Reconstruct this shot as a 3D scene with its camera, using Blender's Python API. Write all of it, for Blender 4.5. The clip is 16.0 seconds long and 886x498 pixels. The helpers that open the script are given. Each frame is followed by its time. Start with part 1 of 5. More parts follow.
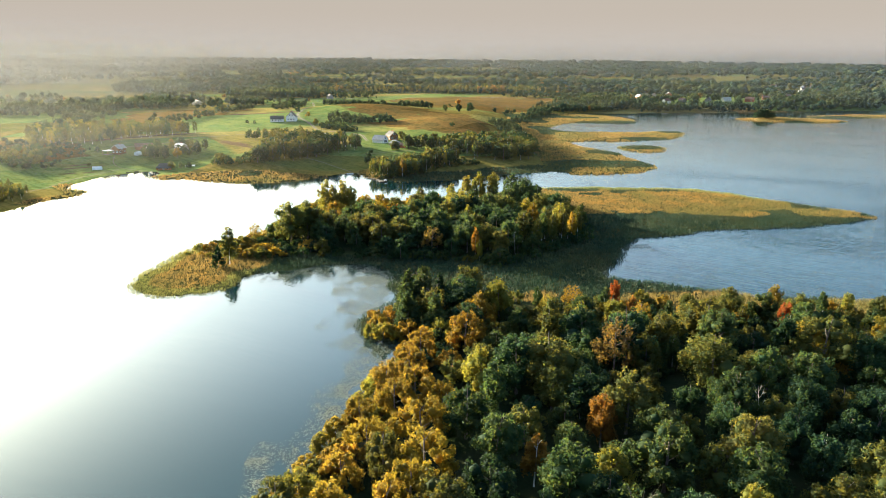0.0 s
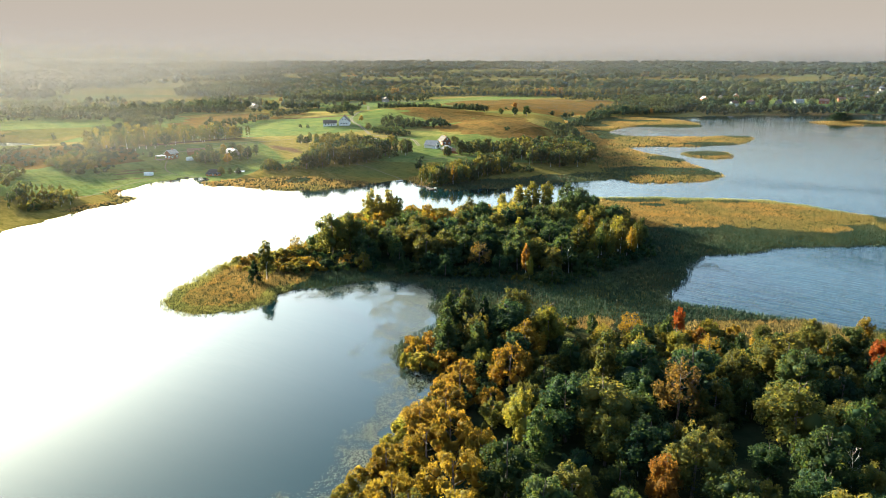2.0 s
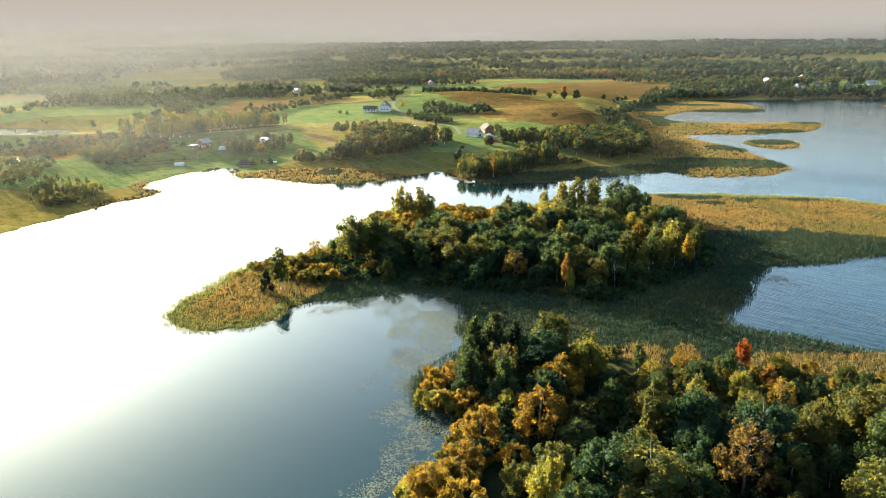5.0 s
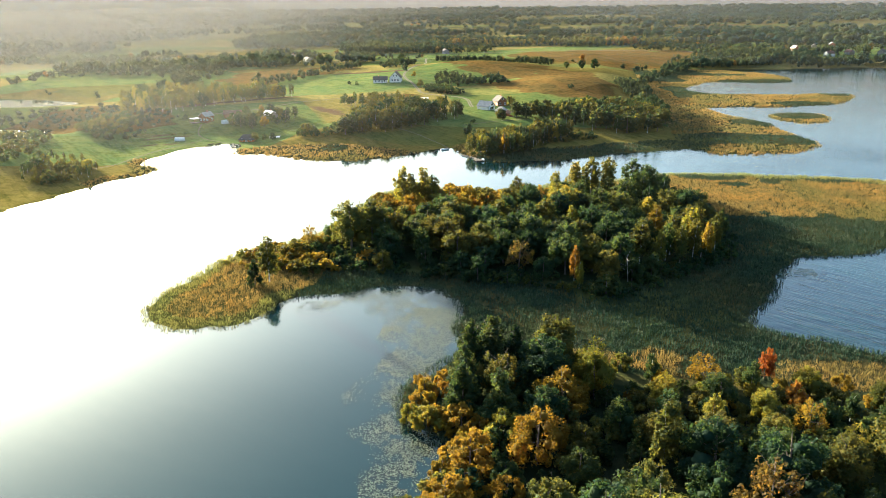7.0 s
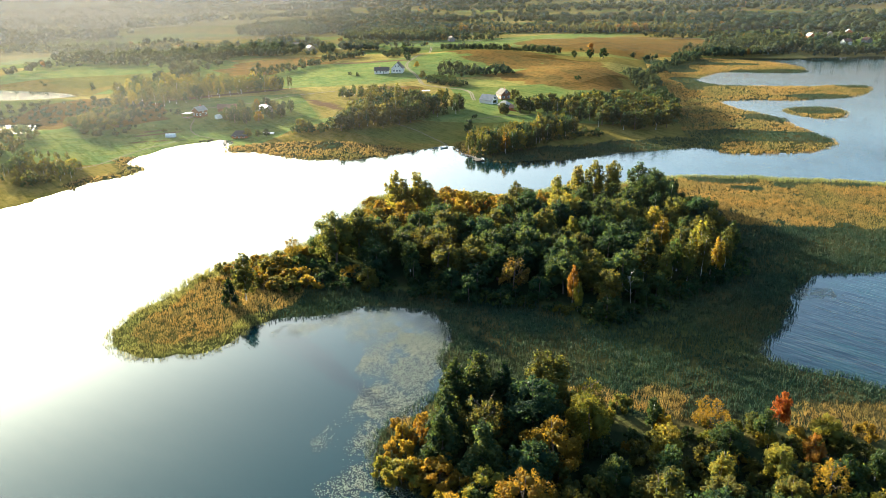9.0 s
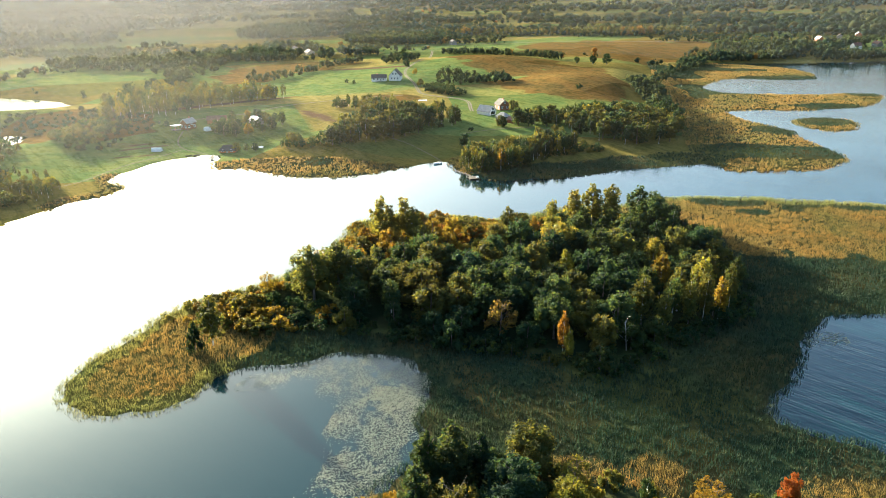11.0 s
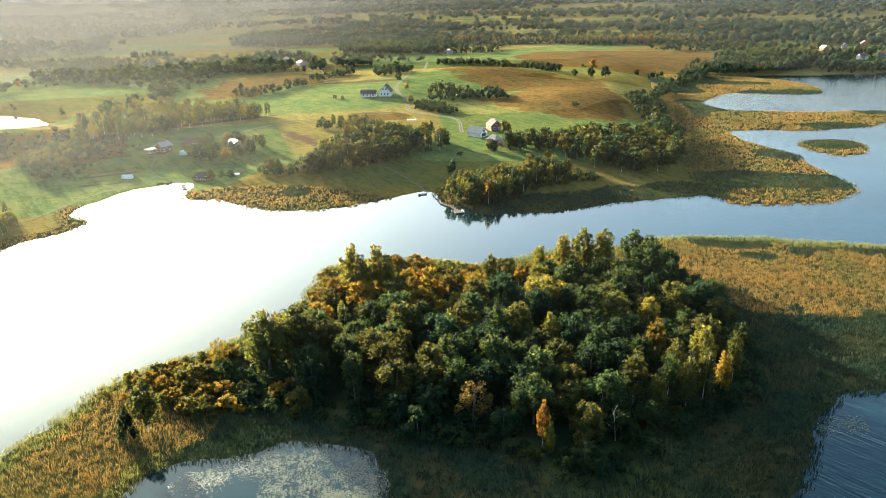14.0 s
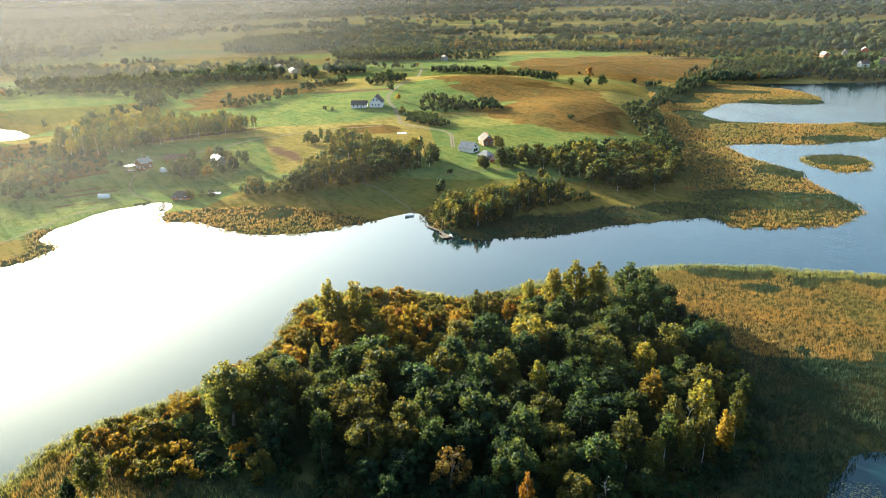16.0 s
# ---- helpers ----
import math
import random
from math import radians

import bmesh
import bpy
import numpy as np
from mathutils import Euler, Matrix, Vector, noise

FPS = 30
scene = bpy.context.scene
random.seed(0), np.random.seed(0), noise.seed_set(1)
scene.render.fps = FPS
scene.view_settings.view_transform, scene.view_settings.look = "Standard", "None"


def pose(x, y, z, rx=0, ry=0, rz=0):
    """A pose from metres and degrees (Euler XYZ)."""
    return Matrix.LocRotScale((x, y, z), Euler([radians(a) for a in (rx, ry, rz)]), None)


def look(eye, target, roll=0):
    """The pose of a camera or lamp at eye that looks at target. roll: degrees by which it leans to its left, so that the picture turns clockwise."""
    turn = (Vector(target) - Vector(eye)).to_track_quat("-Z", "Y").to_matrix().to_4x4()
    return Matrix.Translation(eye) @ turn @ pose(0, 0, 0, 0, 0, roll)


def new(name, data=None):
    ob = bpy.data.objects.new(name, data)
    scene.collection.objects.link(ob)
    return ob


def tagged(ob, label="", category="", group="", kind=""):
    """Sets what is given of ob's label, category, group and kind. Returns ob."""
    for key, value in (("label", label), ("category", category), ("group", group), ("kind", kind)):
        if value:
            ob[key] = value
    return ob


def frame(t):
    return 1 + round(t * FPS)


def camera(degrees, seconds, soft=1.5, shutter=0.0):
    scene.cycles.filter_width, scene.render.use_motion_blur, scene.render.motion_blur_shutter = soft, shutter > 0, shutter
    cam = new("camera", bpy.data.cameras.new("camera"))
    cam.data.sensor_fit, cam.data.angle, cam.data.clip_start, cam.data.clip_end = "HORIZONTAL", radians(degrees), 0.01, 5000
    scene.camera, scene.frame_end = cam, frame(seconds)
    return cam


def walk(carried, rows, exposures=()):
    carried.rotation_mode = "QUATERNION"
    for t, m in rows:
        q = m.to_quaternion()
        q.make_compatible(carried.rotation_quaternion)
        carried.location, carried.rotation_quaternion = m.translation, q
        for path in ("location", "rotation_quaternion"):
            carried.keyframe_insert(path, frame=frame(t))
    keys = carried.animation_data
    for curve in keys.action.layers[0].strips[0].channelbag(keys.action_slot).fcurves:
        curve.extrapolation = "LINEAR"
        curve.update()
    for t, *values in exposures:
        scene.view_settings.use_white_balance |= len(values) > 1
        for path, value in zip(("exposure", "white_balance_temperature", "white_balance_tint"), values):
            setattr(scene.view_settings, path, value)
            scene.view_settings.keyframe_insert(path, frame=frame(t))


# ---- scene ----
cam = camera(64.1, 16.0, soft=0.66)
PATH = [
    (0, (0.12, -0.00, 72.73), (-0.96, 96.34, 45.94), 0.52),
    (0.5, (0.78, 4.19, 72.83), (-2.37, 100.47, 46.00), 0.38),
    (1, (1.50, 8.43, 72.97), (-3.85, 104.63, 46.19), 0.24),
    (1.5, (2.20, 12.67, 73.19), (-5.06, 108.75, 46.46), 0.16),
    (2, (2.75, 17.03, 73.41), (-6.28, 113.00, 46.80), 0.03),
    (2.5, (3.26, 21.36, 73.59), (-7.24, 117.23, 47.14), -0.07),
    (3, (3.73, 25.77, 73.78), (-8.10, 121.47, 47.30), -0.14),
    (3.5, (4.21, 30.13, 74.01), (-8.73, 125.66, 47.44), -0.13),
    (4, (4.73, 34.47, 74.39), (-9.29, 129.69, 47.25), -0.29),
    (6.5, (7.77, 55.57, 76.00), (-9.86, 148.54, 43.66), -0.63),
    (7, (8.31, 59.86, 76.50), (-9.74, 152.42, 43.23), -0.69),
    (7.5, (8.88, 64.01, 77.05), (-9.53, 156.25, 43.09), -0.75),
    (8, (9.42, 68.18, 77.79), (-9.29, 160.14, 43.23), -0.75),
    (8.5, (9.95, 72.43, 78.77), (-9.01, 164.18, 43.80), -0.75),
    (9, (10.64, 76.84, 79.93), (-8.57, 168.44, 44.72), -0.79),
    (11.5, (14.03, 98.62, 86.40), (-6.09, 189.96, 51.01), -0.88),
    (12, (14.57, 103.05, 87.63), (-5.62, 194.40, 52.31), -0.87),
    (12.5, (14.94, 107.41, 88.86), (-5.33, 198.76, 53.57), -0.86),
    (13, (15.40, 111.73, 90.17), (-4.88, 203.09, 54.94), -0.90),
    (13.5, (15.85, 115.96, 91.46), (-4.46, 207.31, 56.21), -0.91),
    (14, (16.29, 120.25, 92.74), (-4.04, 211.62, 57.55), -0.92),
    (14.5, (16.71, 124.47, 93.93), (-3.63, 215.86, 58.79), -0.91),
    (15, (17.08, 128.71, 95.09), (-3.21, 220.13, 60.01), -0.91),
    (15.5, (17.34, 133.00, 96.26), (-2.89, 224.43, 61.18), -0.90),
    (16, (17.67, 137.45, 97.46), (-2.52, 228.91, 62.44), -0.92),
]
walk(cam, [(t, look(eye, target, roll)) for t, eye, target, roll in PATH], [(0, 2.95, 5450, 3), (16, 2.95, 5450, 3)])

# ---- light: a low morning sun ahead and to the left, clear hazy sky ----
SUN_AZ, SUN_EL = radians(-50), radians(11.5)
world = bpy.data.worlds.new("sky")
scene.world = world
world.use_nodes = True
sky = world.node_tree.nodes.new("ShaderNodeTexSky")
sky.sky_type, sky.sun_disc = "NISHITA", False
sky.sun_elevation, sky.sun_rotation = SUN_EL, SUN_AZ
sky.air_density, sky.dust_density, sky.ozone_density = 0.9, 5.5, 0.8
background = world.node_tree.nodes["Background"]
background.inputs["Strength"].default_value = 0.081
world.node_tree.links.new(sky.outputs["Color"], background.inputs["Color"])
lamp = bpy.data.lights.new("sun", "SUN")
lamp.energy, lamp.angle, lamp.color = 5.0, radians(0.6), (1.0, 0.8, 0.5)
toward_sun = Vector((math.sin(SUN_AZ) * math.cos(SUN_EL), math.cos(SUN_AZ) * math.cos(SUN_EL), math.sin(SUN_EL)))
sun = new("sun", lamp)
sun.matrix_world = look(toward_sun * 500, (0, 0, 0))


# ---- materials ----
class Mat:
    """A node material with short ways to add nodes."""

    def __init__(self, name):
        self.m = bpy.data.materials.new(name)
        self.m.use_nodes = True
        self.t = self.m.node_tree
        self.b = self.t.nodes["Principled BSDF"]
        self.out = self.t.nodes["Material Output"]

    def node(self, kind, **values):
        n = self.t.nodes.new(kind)
        for k, v in values.items():
            n.inputs[k].default_value = v
        return n

    def link(self, a, b):
        self.t.links.new(a, b)

    def mix(self, fac, a, b, blend="MIX"):
        n = self.t.nodes.new("ShaderNodeMix")
        n.data_type, n.blend_type = "RGBA", blend
        for sock, v in ((n.inputs[0], fac), (n.inputs[6], a), (n.inputs[7], b)):
            if isinstance(v, (int, float)):
                sock.default_value = v
            elif isinstance(v, tuple):
                sock.default_value = (*v, 1)
            else:
                self.link(v, sock)
        return n.outputs[2]

    def math(self, op, a, b=0.0, clamp=False):
        n = self.t.nodes.new("ShaderNodeMath")
        n.operation, n.use_clamp = op, clamp
        for sock, v in ((n.inputs[0], a), (n.inputs[1], b)):
            if isinstance(v, (int, float)):
                sock.default_value = v
            else:
                self.link(v, sock)
        return n.outputs[0]

    def position(self):
        return self.t.nodes.new("ShaderNodeNewGeometry").outputs["Position"]

    def noise(self, scale, detail=4, rough=0.55, stretch=None):
        n = self.node("ShaderNodeTexNoise", Scale=scale, Detail=detail, Roughness=rough)
        v = self.position()
        if stretch:
            mp = self.t.nodes.new("ShaderNodeMapping")
            mp.vector_type = "TEXTURE"
            mp.inputs["Rotation"].default_value = (0, 0, stretch[3])
            mp.inputs["Scale"].default_value = [1 / s for s in stretch[:3]]
            self.link(v, mp.inputs["Vector"])
            v = mp.outputs[0]
        self.link(v, n.inputs["Vector"])
        return n.outputs["Fac"]

    def ramp(self, fac, lo, hi, a=0.0, b=1.0):
        n = self.t.nodes.new("ShaderNodeMapRange")
        n.interpolation_type = "SMOOTHSTEP"
        self.link(fac, n.inputs["Value"])
        for k, v in (("From Min", lo), ("From Max", hi), ("To Min", a), ("To Max", b)):
            n.inputs[k].default_value = v
        return n.outputs[0]

    def bump(self, height, strength, distance):
        n = self.node("ShaderNodeBump", Strength=strength, Distance=distance)
        self.link(height, n.inputs["Height"])
        self.link(n.outputs[0], self.b.inputs["Normal"])

    def attr(self, name):
        n = self.t.nodes.new("ShaderNodeAttribute")
        n.attribute_name = name
        return n.outputs["Fac"]

    def done(self, color=None, rough=None):
        if color is not None:
            self.link(color, self.b.inputs["Base Color"])
        if rough is not None:
            self.b.inputs["Roughness"].default_value = rough
        return self.m


def leaf_material(name, a, b, c, glow=0.48):
    """Foliage of three mixed tones that lets some of the light through."""
    m = Mat(name)
    per_leaf = m.t.nodes.new("ShaderNodeNewGeometry").outputs["Random Per Island"]
    per_tree = m.t.nodes.new("ShaderNodeObjectInfo").outputs["Random"]
    patch = m.noise(0.35, 3)
    col = m.mix(m.ramp(patch, 0.4, 0.65), a, b)
    col = m.mix(m.ramp(per_leaf, 0.5, 1.0, 0, 0.6), col, c)
    hsv = m.node("ShaderNodeHueSaturation")
    m.link(col, hsv.inputs["Color"])
    m.link(m.ramp(per_tree, 0, 1, 0.49, 0.512), hsv.inputs["Hue"])
    wn = m.t.nodes.new("ShaderNodeTexWhiteNoise")
    wn.noise_dimensions = "1D"
    m.link(per_tree, wn.inputs["W"])
    m.link(m.ramp(wn.outputs["Value"], 0, 1, 0.70, 1.12), hsv.inputs["Value"])
    col = hsv.outputs[0]
    m.link(col, m.b.inputs["Base Color"])
    m.b.inputs["Roughness"].default_value = 0.7
    m.b.inputs["Specular IOR Level"].default_value = 0.06
    tr = m.t.nodes.new("ShaderNodeBsdfTranslucent")
    warm = m.mix(1.0, col, (2.5, 2.0, 0.95), "MULTIPLY")
    m.link(warm, tr.inputs["Color"])
    mx = m.t.nodes.new("ShaderNodeMixShader")
    mx.inputs[0].default_value = glow
    m.link(m.b.outputs[0], mx.inputs[1])
    m.link(tr.outputs[0], mx.inputs[2])
    m.link(mx.outputs[0], m.out.inputs["Surface"])
    return m.m


LEAF = {
    "green": leaf_material("leaves_green", (0.020, 0.041, 0.019), (0.035, 0.055, 0.020), (0.062, 0.070, 0.018)),
    "dark": leaf_material("leaves_dark_green", (0.012, 0.030, 0.018), (0.019, 0.039, 0.019), (0.034, 0.050, 0.019)),
    "olive": leaf_material("leaves_olive", (0.042, 0.057, 0.019), (0.066, 0.070, 0.018), (0.095, 0.084, 0.017)),
    "yellow": leaf_material("leaves_yellow_green", (0.082, 0.096, 0.019), (0.110, 0.108, 0.019), (0.155, 0.130, 0.021)),
    "gold": leaf_material("leaves_golden", (0.105, 0.090, 0.014), (0.140, 0.104, 0.014), (0.185, 0.122, 0.014)),
    "orange": leaf_material("leaves_orange", (0.105, 0.066, 0.014), (0.132, 0.074, 0.014), (0.155, 0.090, 0.014)),
    "red": leaf_material("leaves_rust_red", (0.165, 0.054, 0.014), (0.190, 0.064, 0.014), (0.150, 0.080, 0.016)),
    "brown": leaf_material("leaves_brown", (0.070, 0.058, 0.020), (0.092, 0.064, 0.020), (0.075, 0.066, 0.018)),
}


def bark(name, a, b, scale):
    m = Mat(name)
    col = m.mix(m.ramp(m.noise(scale, 5, 0.6, (1, 1, 0.35, 0)), 0.42, 0.6), a, b)
    m.bump(m.noise(scale * 2, 4), 0.5, 0.03)
    return m.done(col, 0.85)


BARK = bark("bark_grey_brown", (0.06, 0.045, 0.033), (0.13, 0.1, 0.075), 3.0)
BIRCH_BARK = bark("bark_birch_white", (0.62, 0.6, 0.54), (0.16, 0.14, 0.12), 1.6)
DEAD_BARK = bark("bark_bleached", (0.42, 0.39, 0.34), (0.25, 0.22, 0.18), 2.0)


def ground_material():
    """Grass, dry hay fields, reed litter, forest floor and ploughed soil by the masks laid on the sheet."""
    m = Mat("ground_soil_and_grass")
    big, mid, fine = m.noise(0.012, 4), m.noise(0.07, 5), m.noise(1.1, 5, 0.7)
    strip = m.noise(0.10, 3, 0.5, (1.0, 0.12, 1.0, 0.5))
    grass = m.mix(m.ramp(mid, 0.35, 0.65), (0.185, 0.155, 0.044), (0.225, 0.175, 0.052))
    grass = m.mix(m.ramp(strip, 0.48, 0.66, 0, 0.55), grass, (0.26, 0.21, 0.07))
    green = m.mix(m.ramp(mid, 0.35, 0.65), (0.102, 0.145, 0.046), (0.152, 0.17, 0.05))
    hay = m.mix(m.ramp(mid, 0.38, 0.62), (0.140, 0.086, 0.027), (0.105, 0.076, 0.026))
    hay = m.mix(m.ramp(strip, 0.45, 0.6, 0, 0.5), hay, (0.160, 0.088, 0.026))
    cells = m.node("ShaderNodeTexVoronoi", Scale=0.011)
    turned = m.t.nodes.new("ShaderNodeMapping")
    turned.vector_type = "TEXTURE"
    turned.inputs["Rotation"].default_value, turned.inputs["Scale"].default_value = (0, 0, 0.45), (2.0, 0.8, 1000)
    m.link(m.position(), turned.inputs["Vector"])
    m.link(turned.outputs[0], cells.inputs["Vector"])
    parcel = m.t.nodes.new("ShaderNodeSeparateColor")
    m.link(cells.outputs["Color"], parcel.inputs[0])
    dry = m.math("ADD", m.attr("dry"), m.math("MULTIPLY", m.math("SUBTRACT", big, 0.5), 0.9))
    dry = m.math("ADD", dry, m.math("MULTIPLY", m.math("SUBTRACT", parcel.outputs[0], 0.4), 0.6))
    grass = m.mix(m.ramp(parcel.outputs[2], 0.55, 0.62), grass, green)
    grass = m.mix(m.ramp(m.attr("dry"), -0.6, -0.3, 0.55, 0.0), grass, green)
    col = m.mix(m.ramp(dry, 0.3, 0.75), grass, hay)
    col = m.mix(m.ramp(parcel.outputs[1], 0.25, 0.8, 0, 0.85), col, m.mix(1.0, col, (0.62, 0.6, 0.5), "MULTIPLY"))
    # reed litter, its colour darkened further to deepen the shade on the marsh
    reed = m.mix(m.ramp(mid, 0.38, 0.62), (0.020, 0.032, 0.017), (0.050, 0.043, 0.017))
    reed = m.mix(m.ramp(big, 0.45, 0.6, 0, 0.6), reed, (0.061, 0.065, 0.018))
    ruts = m.noise(0.45, 4, 0.65, (1.0, 0.1, 1.0, 0.9))
    col = m.mix(m.ramp(ruts, 0.5, 0.62, 0, 0.65), col, m.mix(1.0, col, (0.6, 0.68, 0.6), "MULTIPLY"))
    tuft = m.noise(0.28, 5, 0.7)
    col = m.mix(m.ramp(tuft, 0.47, 0.62, 0, 0.7), col, m.mix(1.0, col, (0.55, 0.62, 0.5), "MULTIPLY"))
    heath = m.mix(m.ramp(mid, 0.4, 0.6), (0.072, 0.079, 0.030), (0.108, 0.094, 0.036))
    col = m.mix(m.attr("heath"), col, heath)
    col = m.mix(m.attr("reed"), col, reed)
    # forest floor, painted very dark to deepen the shade between the crowns
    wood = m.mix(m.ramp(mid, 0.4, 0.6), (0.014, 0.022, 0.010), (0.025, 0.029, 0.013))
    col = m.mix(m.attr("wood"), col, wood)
    col = m.mix(m.attr("soil"), col, m.mix(strip, (0.072, 0.047, 0.029), (0.115, 0.072, 0.043)))
    col = m.mix(m.attr("bed"), col, (0.036, 0.032, 0.018))
    col = m.mix(m.ramp(fine, 0.3, 0.75, 0.0, 0.4), col, m.mix(1.0, col, (0.5, 0.5, 0.45), "MULTIPLY"))
    m.bump(m.math("ADD", fine, m.math("MULTIPLY", mid, 2.0)), 0.7, 0.35)
    m.b.inputs["Specular IOR Level"].default_value = 0.0
    return m.done(col, 1.0)


GROUND = ground_material()


def water_material():
    """Lake water: calm in the sheltered bay, rippled by the wind on the open side."""
    m = Mat("lake_water")
    m.b.inputs["Base Color"].default_value = (0.003, 0.015, 0.018, 1)
    m.b.inputs["Roughness"].default_value = 0.06
    m.b.inputs["IOR"].default_value = 1.76
    slant = m.node("ShaderNodeLayerWeight", Blend=0.5)
    m.link(m.ramp(slant.outputs["Facing"], 0.46, 0.80, 0.19, 0.68), m.b.inputs["Specular IOR Level"])
    m.b.inputs["Specular Tint"].default_value = (0.70, 0.98, 1.0, 1)
    sep = m.t.nodes.new("ShaderNodeSeparateXYZ")
    m.link(m.position(), sep.inputs[0])
    open_side = m.math("ADD", sep.outputs["X"], m.math("MULTIPLY", m.math("SUBTRACT", sep.outputs["Y"], 250.0), -0.1))
    windy = m.ramp(m.math("ADD", open_side, m.math("MULTIPLY", m.noise(0.01, 2), 40.0)), -10, 120, 0.09, 1.0)
    windy = m.math("MULTIPLY", windy, m.ramp(sep.outputs["Y"], 260, 520, 1.0, 0.3))
    waves = m.noise(0.75, 3, 0.5, (0.16, 1.0, 1.0, -0.62))
    swell = m.noise(0.13, 2, 0.5, (0.3, 1.0, 1.0, -0.5))
    gusts = m.ramp(m.noise(0.02, 3, 0.5, (0.4, 1.0, 1.0, -0.5)), 0.35, 0.65, 0.45, 1.0)
    tall = m.math("ADD", m.math("MULTIPLY", waves, 0.9), m.math("MULTIPLY", swell, 0.8))
    crest = m.node("ShaderNodeTexWave", Scale=0.3, Distortion=6.0, Detail=3.0)
    crest.inputs["Detail Scale"].default_value = 0.6
    across = m.t.nodes.new("ShaderNodeMapping")
    across.inputs["Rotation"].default_value = (0, 0, -0.95)
    m.link(m.position(), across.inputs["Vector"])
    m.link(across.outputs[0], crest.inputs["Vector"])
    tall = m.math("ADD", tall, m.math("MULTIPLY", crest.outputs["Fac"], 0.08))
    n = m.node("ShaderNodeBump", Distance=0.4)
    m.link(m.math("MULTIPLY", windy, gusts), n.inputs["Strength"])
    m.link(tall, n.inputs["Height"])
    m.link(n.outputs[0], m.b.inputs["Normal"])
    return m.m


WATER = water_material()


def reed_material(name, tones, tall=0.3, rough=0.7, gloss=0.2):
    m = Mat(name)
    blade = m.t.nodes.new("ShaderNodeNewGeometry").outputs["Random Per Island"]
    patch, wide = m.noise(0.09, 4), m.noise(0.022, 3)
    col = m.mix(m.ramp(patch, 0.4, 0.62), tones[0], tones[1])
    col = m.mix(m.ramp(wide, 0.46, 0.6), col, tones[2])
    col = m.mix(m.ramp(m.noise(0.3, 4, 0.65), 0.5, 0.66, 0, 0.75), col, tones[4])
    col = m.mix(m.ramp(blade, 0.55, 1.0, 0, 0.8), col, tones[3])
    m.link(col, m.b.inputs["Base Color"])
    m.b.inputs["Roughness"].default_value = rough
    m.b.inputs["Specular IOR Level"].default_value = gloss
    tr = m.t.nodes.new("ShaderNodeBsdfTranslucent")
    m.link(col, tr.inputs["Color"])
    mx = m.t.nodes.new("ShaderNodeMixShader")
    mx.inputs[0].default_value = tall
    m.link(m.b.outputs[0], mx.inputs[1])
    m.link(tr.outputs[0], mx.inputs[2])
    m.link(mx.outputs[0], m.out.inputs["Surface"])
    return m.m


REED = reed_material("reed_stems", ((0.172, 0.122, 0.033), (0.245, 0.144, 0.031), (0.124, 0.110, 0.028), (0.290, 0.190, 0.054), (0.070, 0.064, 0.026)), 0.42)
# green sedge, with some of the marsh's shade put into its tones
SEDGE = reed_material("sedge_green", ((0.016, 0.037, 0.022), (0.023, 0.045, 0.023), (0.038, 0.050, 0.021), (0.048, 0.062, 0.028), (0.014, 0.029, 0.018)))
YOUNG_REED = reed_material("young_reed_green", ((0.150, 0.156, 0.038), (0.190, 0.172, 0.040), (0.118, 0.135, 0.035), (0.225, 0.192, 0.055), (0.100, 0.110, 0.030)), 0.42)
LILY = reed_material("lily_pad_green", ((0.074, 0.086, 0.046), (0.095, 0.098, 0.051), (0.058, 0.070, 0.039), (0.130, 0.126, 0.074), (0.048, 0.060, 0.034)), 0.05, 0.45, 0.35)


def plain(name, a, b, scale=1.5, rough=0.7, metal=0.0, stretch=None, relief=0.3, gloss=0.15):
    m = Mat(name)
    col = m.mix(m.ramp(m.noise(scale, 5, 0.6, stretch), 0.35, 0.65), a, b)
    m.b.inputs["Metallic"].default_value = metal
    m.b.inputs["Specular IOR Level"].default_value = gloss
    m.bump(m.noise(scale * 3, 4, 0.6, stretch), relief, 0.02)
    return m.done(col, rough)


WHITE_WALL = plain("white_render", (0.76, 0.72, 0.64), (0.64, 0.60, 0.54), 0.8, 0.8)
LOG_WALL = plain("brown_log_wall", (0.22, 0.10, 0.05), (0.13, 0.06, 0.03), 1.2, 0.7, 0, (0.3, 0.3, 5, 0))
RED_WALL = plain("red_brown_board_wall", (0.30, 0.10, 0.05), (0.2, 0.07, 0.04), 1.0, 0.75, 0, (3, 3, 0.3, 0))
GREY_BOARD = plain("weathered_grey_boards", (0.26, 0.24, 0.21), (0.17, 0.155, 0.14), 1.0, 0.85, 0, (3, 3, 0.3, 0))
ORANGE_WALL = plain("orange_stained_boards", (0.42, 0.17, 0.05), (0.32, 0.12, 0.04), 1.0, 0.6, 0, (3, 3, 0.3, 0))
GREY_ROOF = plain("grey_sheet_roof", (0.34, 0.32, 0.29), (0.27, 0.255, 0.235), 0.7, 0.85)
DARK_ROOF = plain("dark_tile_roof", (0.085, 0.075, 0.07), (0.055, 0.05, 0.05), 1.0, 0.85)
BROWN_ROOF = plain("brown_tile_roof", (0.15, 0.085, 0.06), (0.10, 0.06, 0.05), 1.0, 0.7)
WHITE_ROOF = plain("white_sheet_metal", (0.75, 0.75, 0.73), (0.6, 0.6, 0.58), 0.8, 0.45)
TRIM = plain("white_painted_trim", (0.8, 0.8, 0.78), (0.7, 0.7, 0.68), 2.0, 0.6)
DECK = plain("weathered_deck_planks", (0.12, 0.1, 0.082), (0.08, 0.066, 0.052), 1.3, 0.85, 0, (0.4, 4, 1, 0.3))
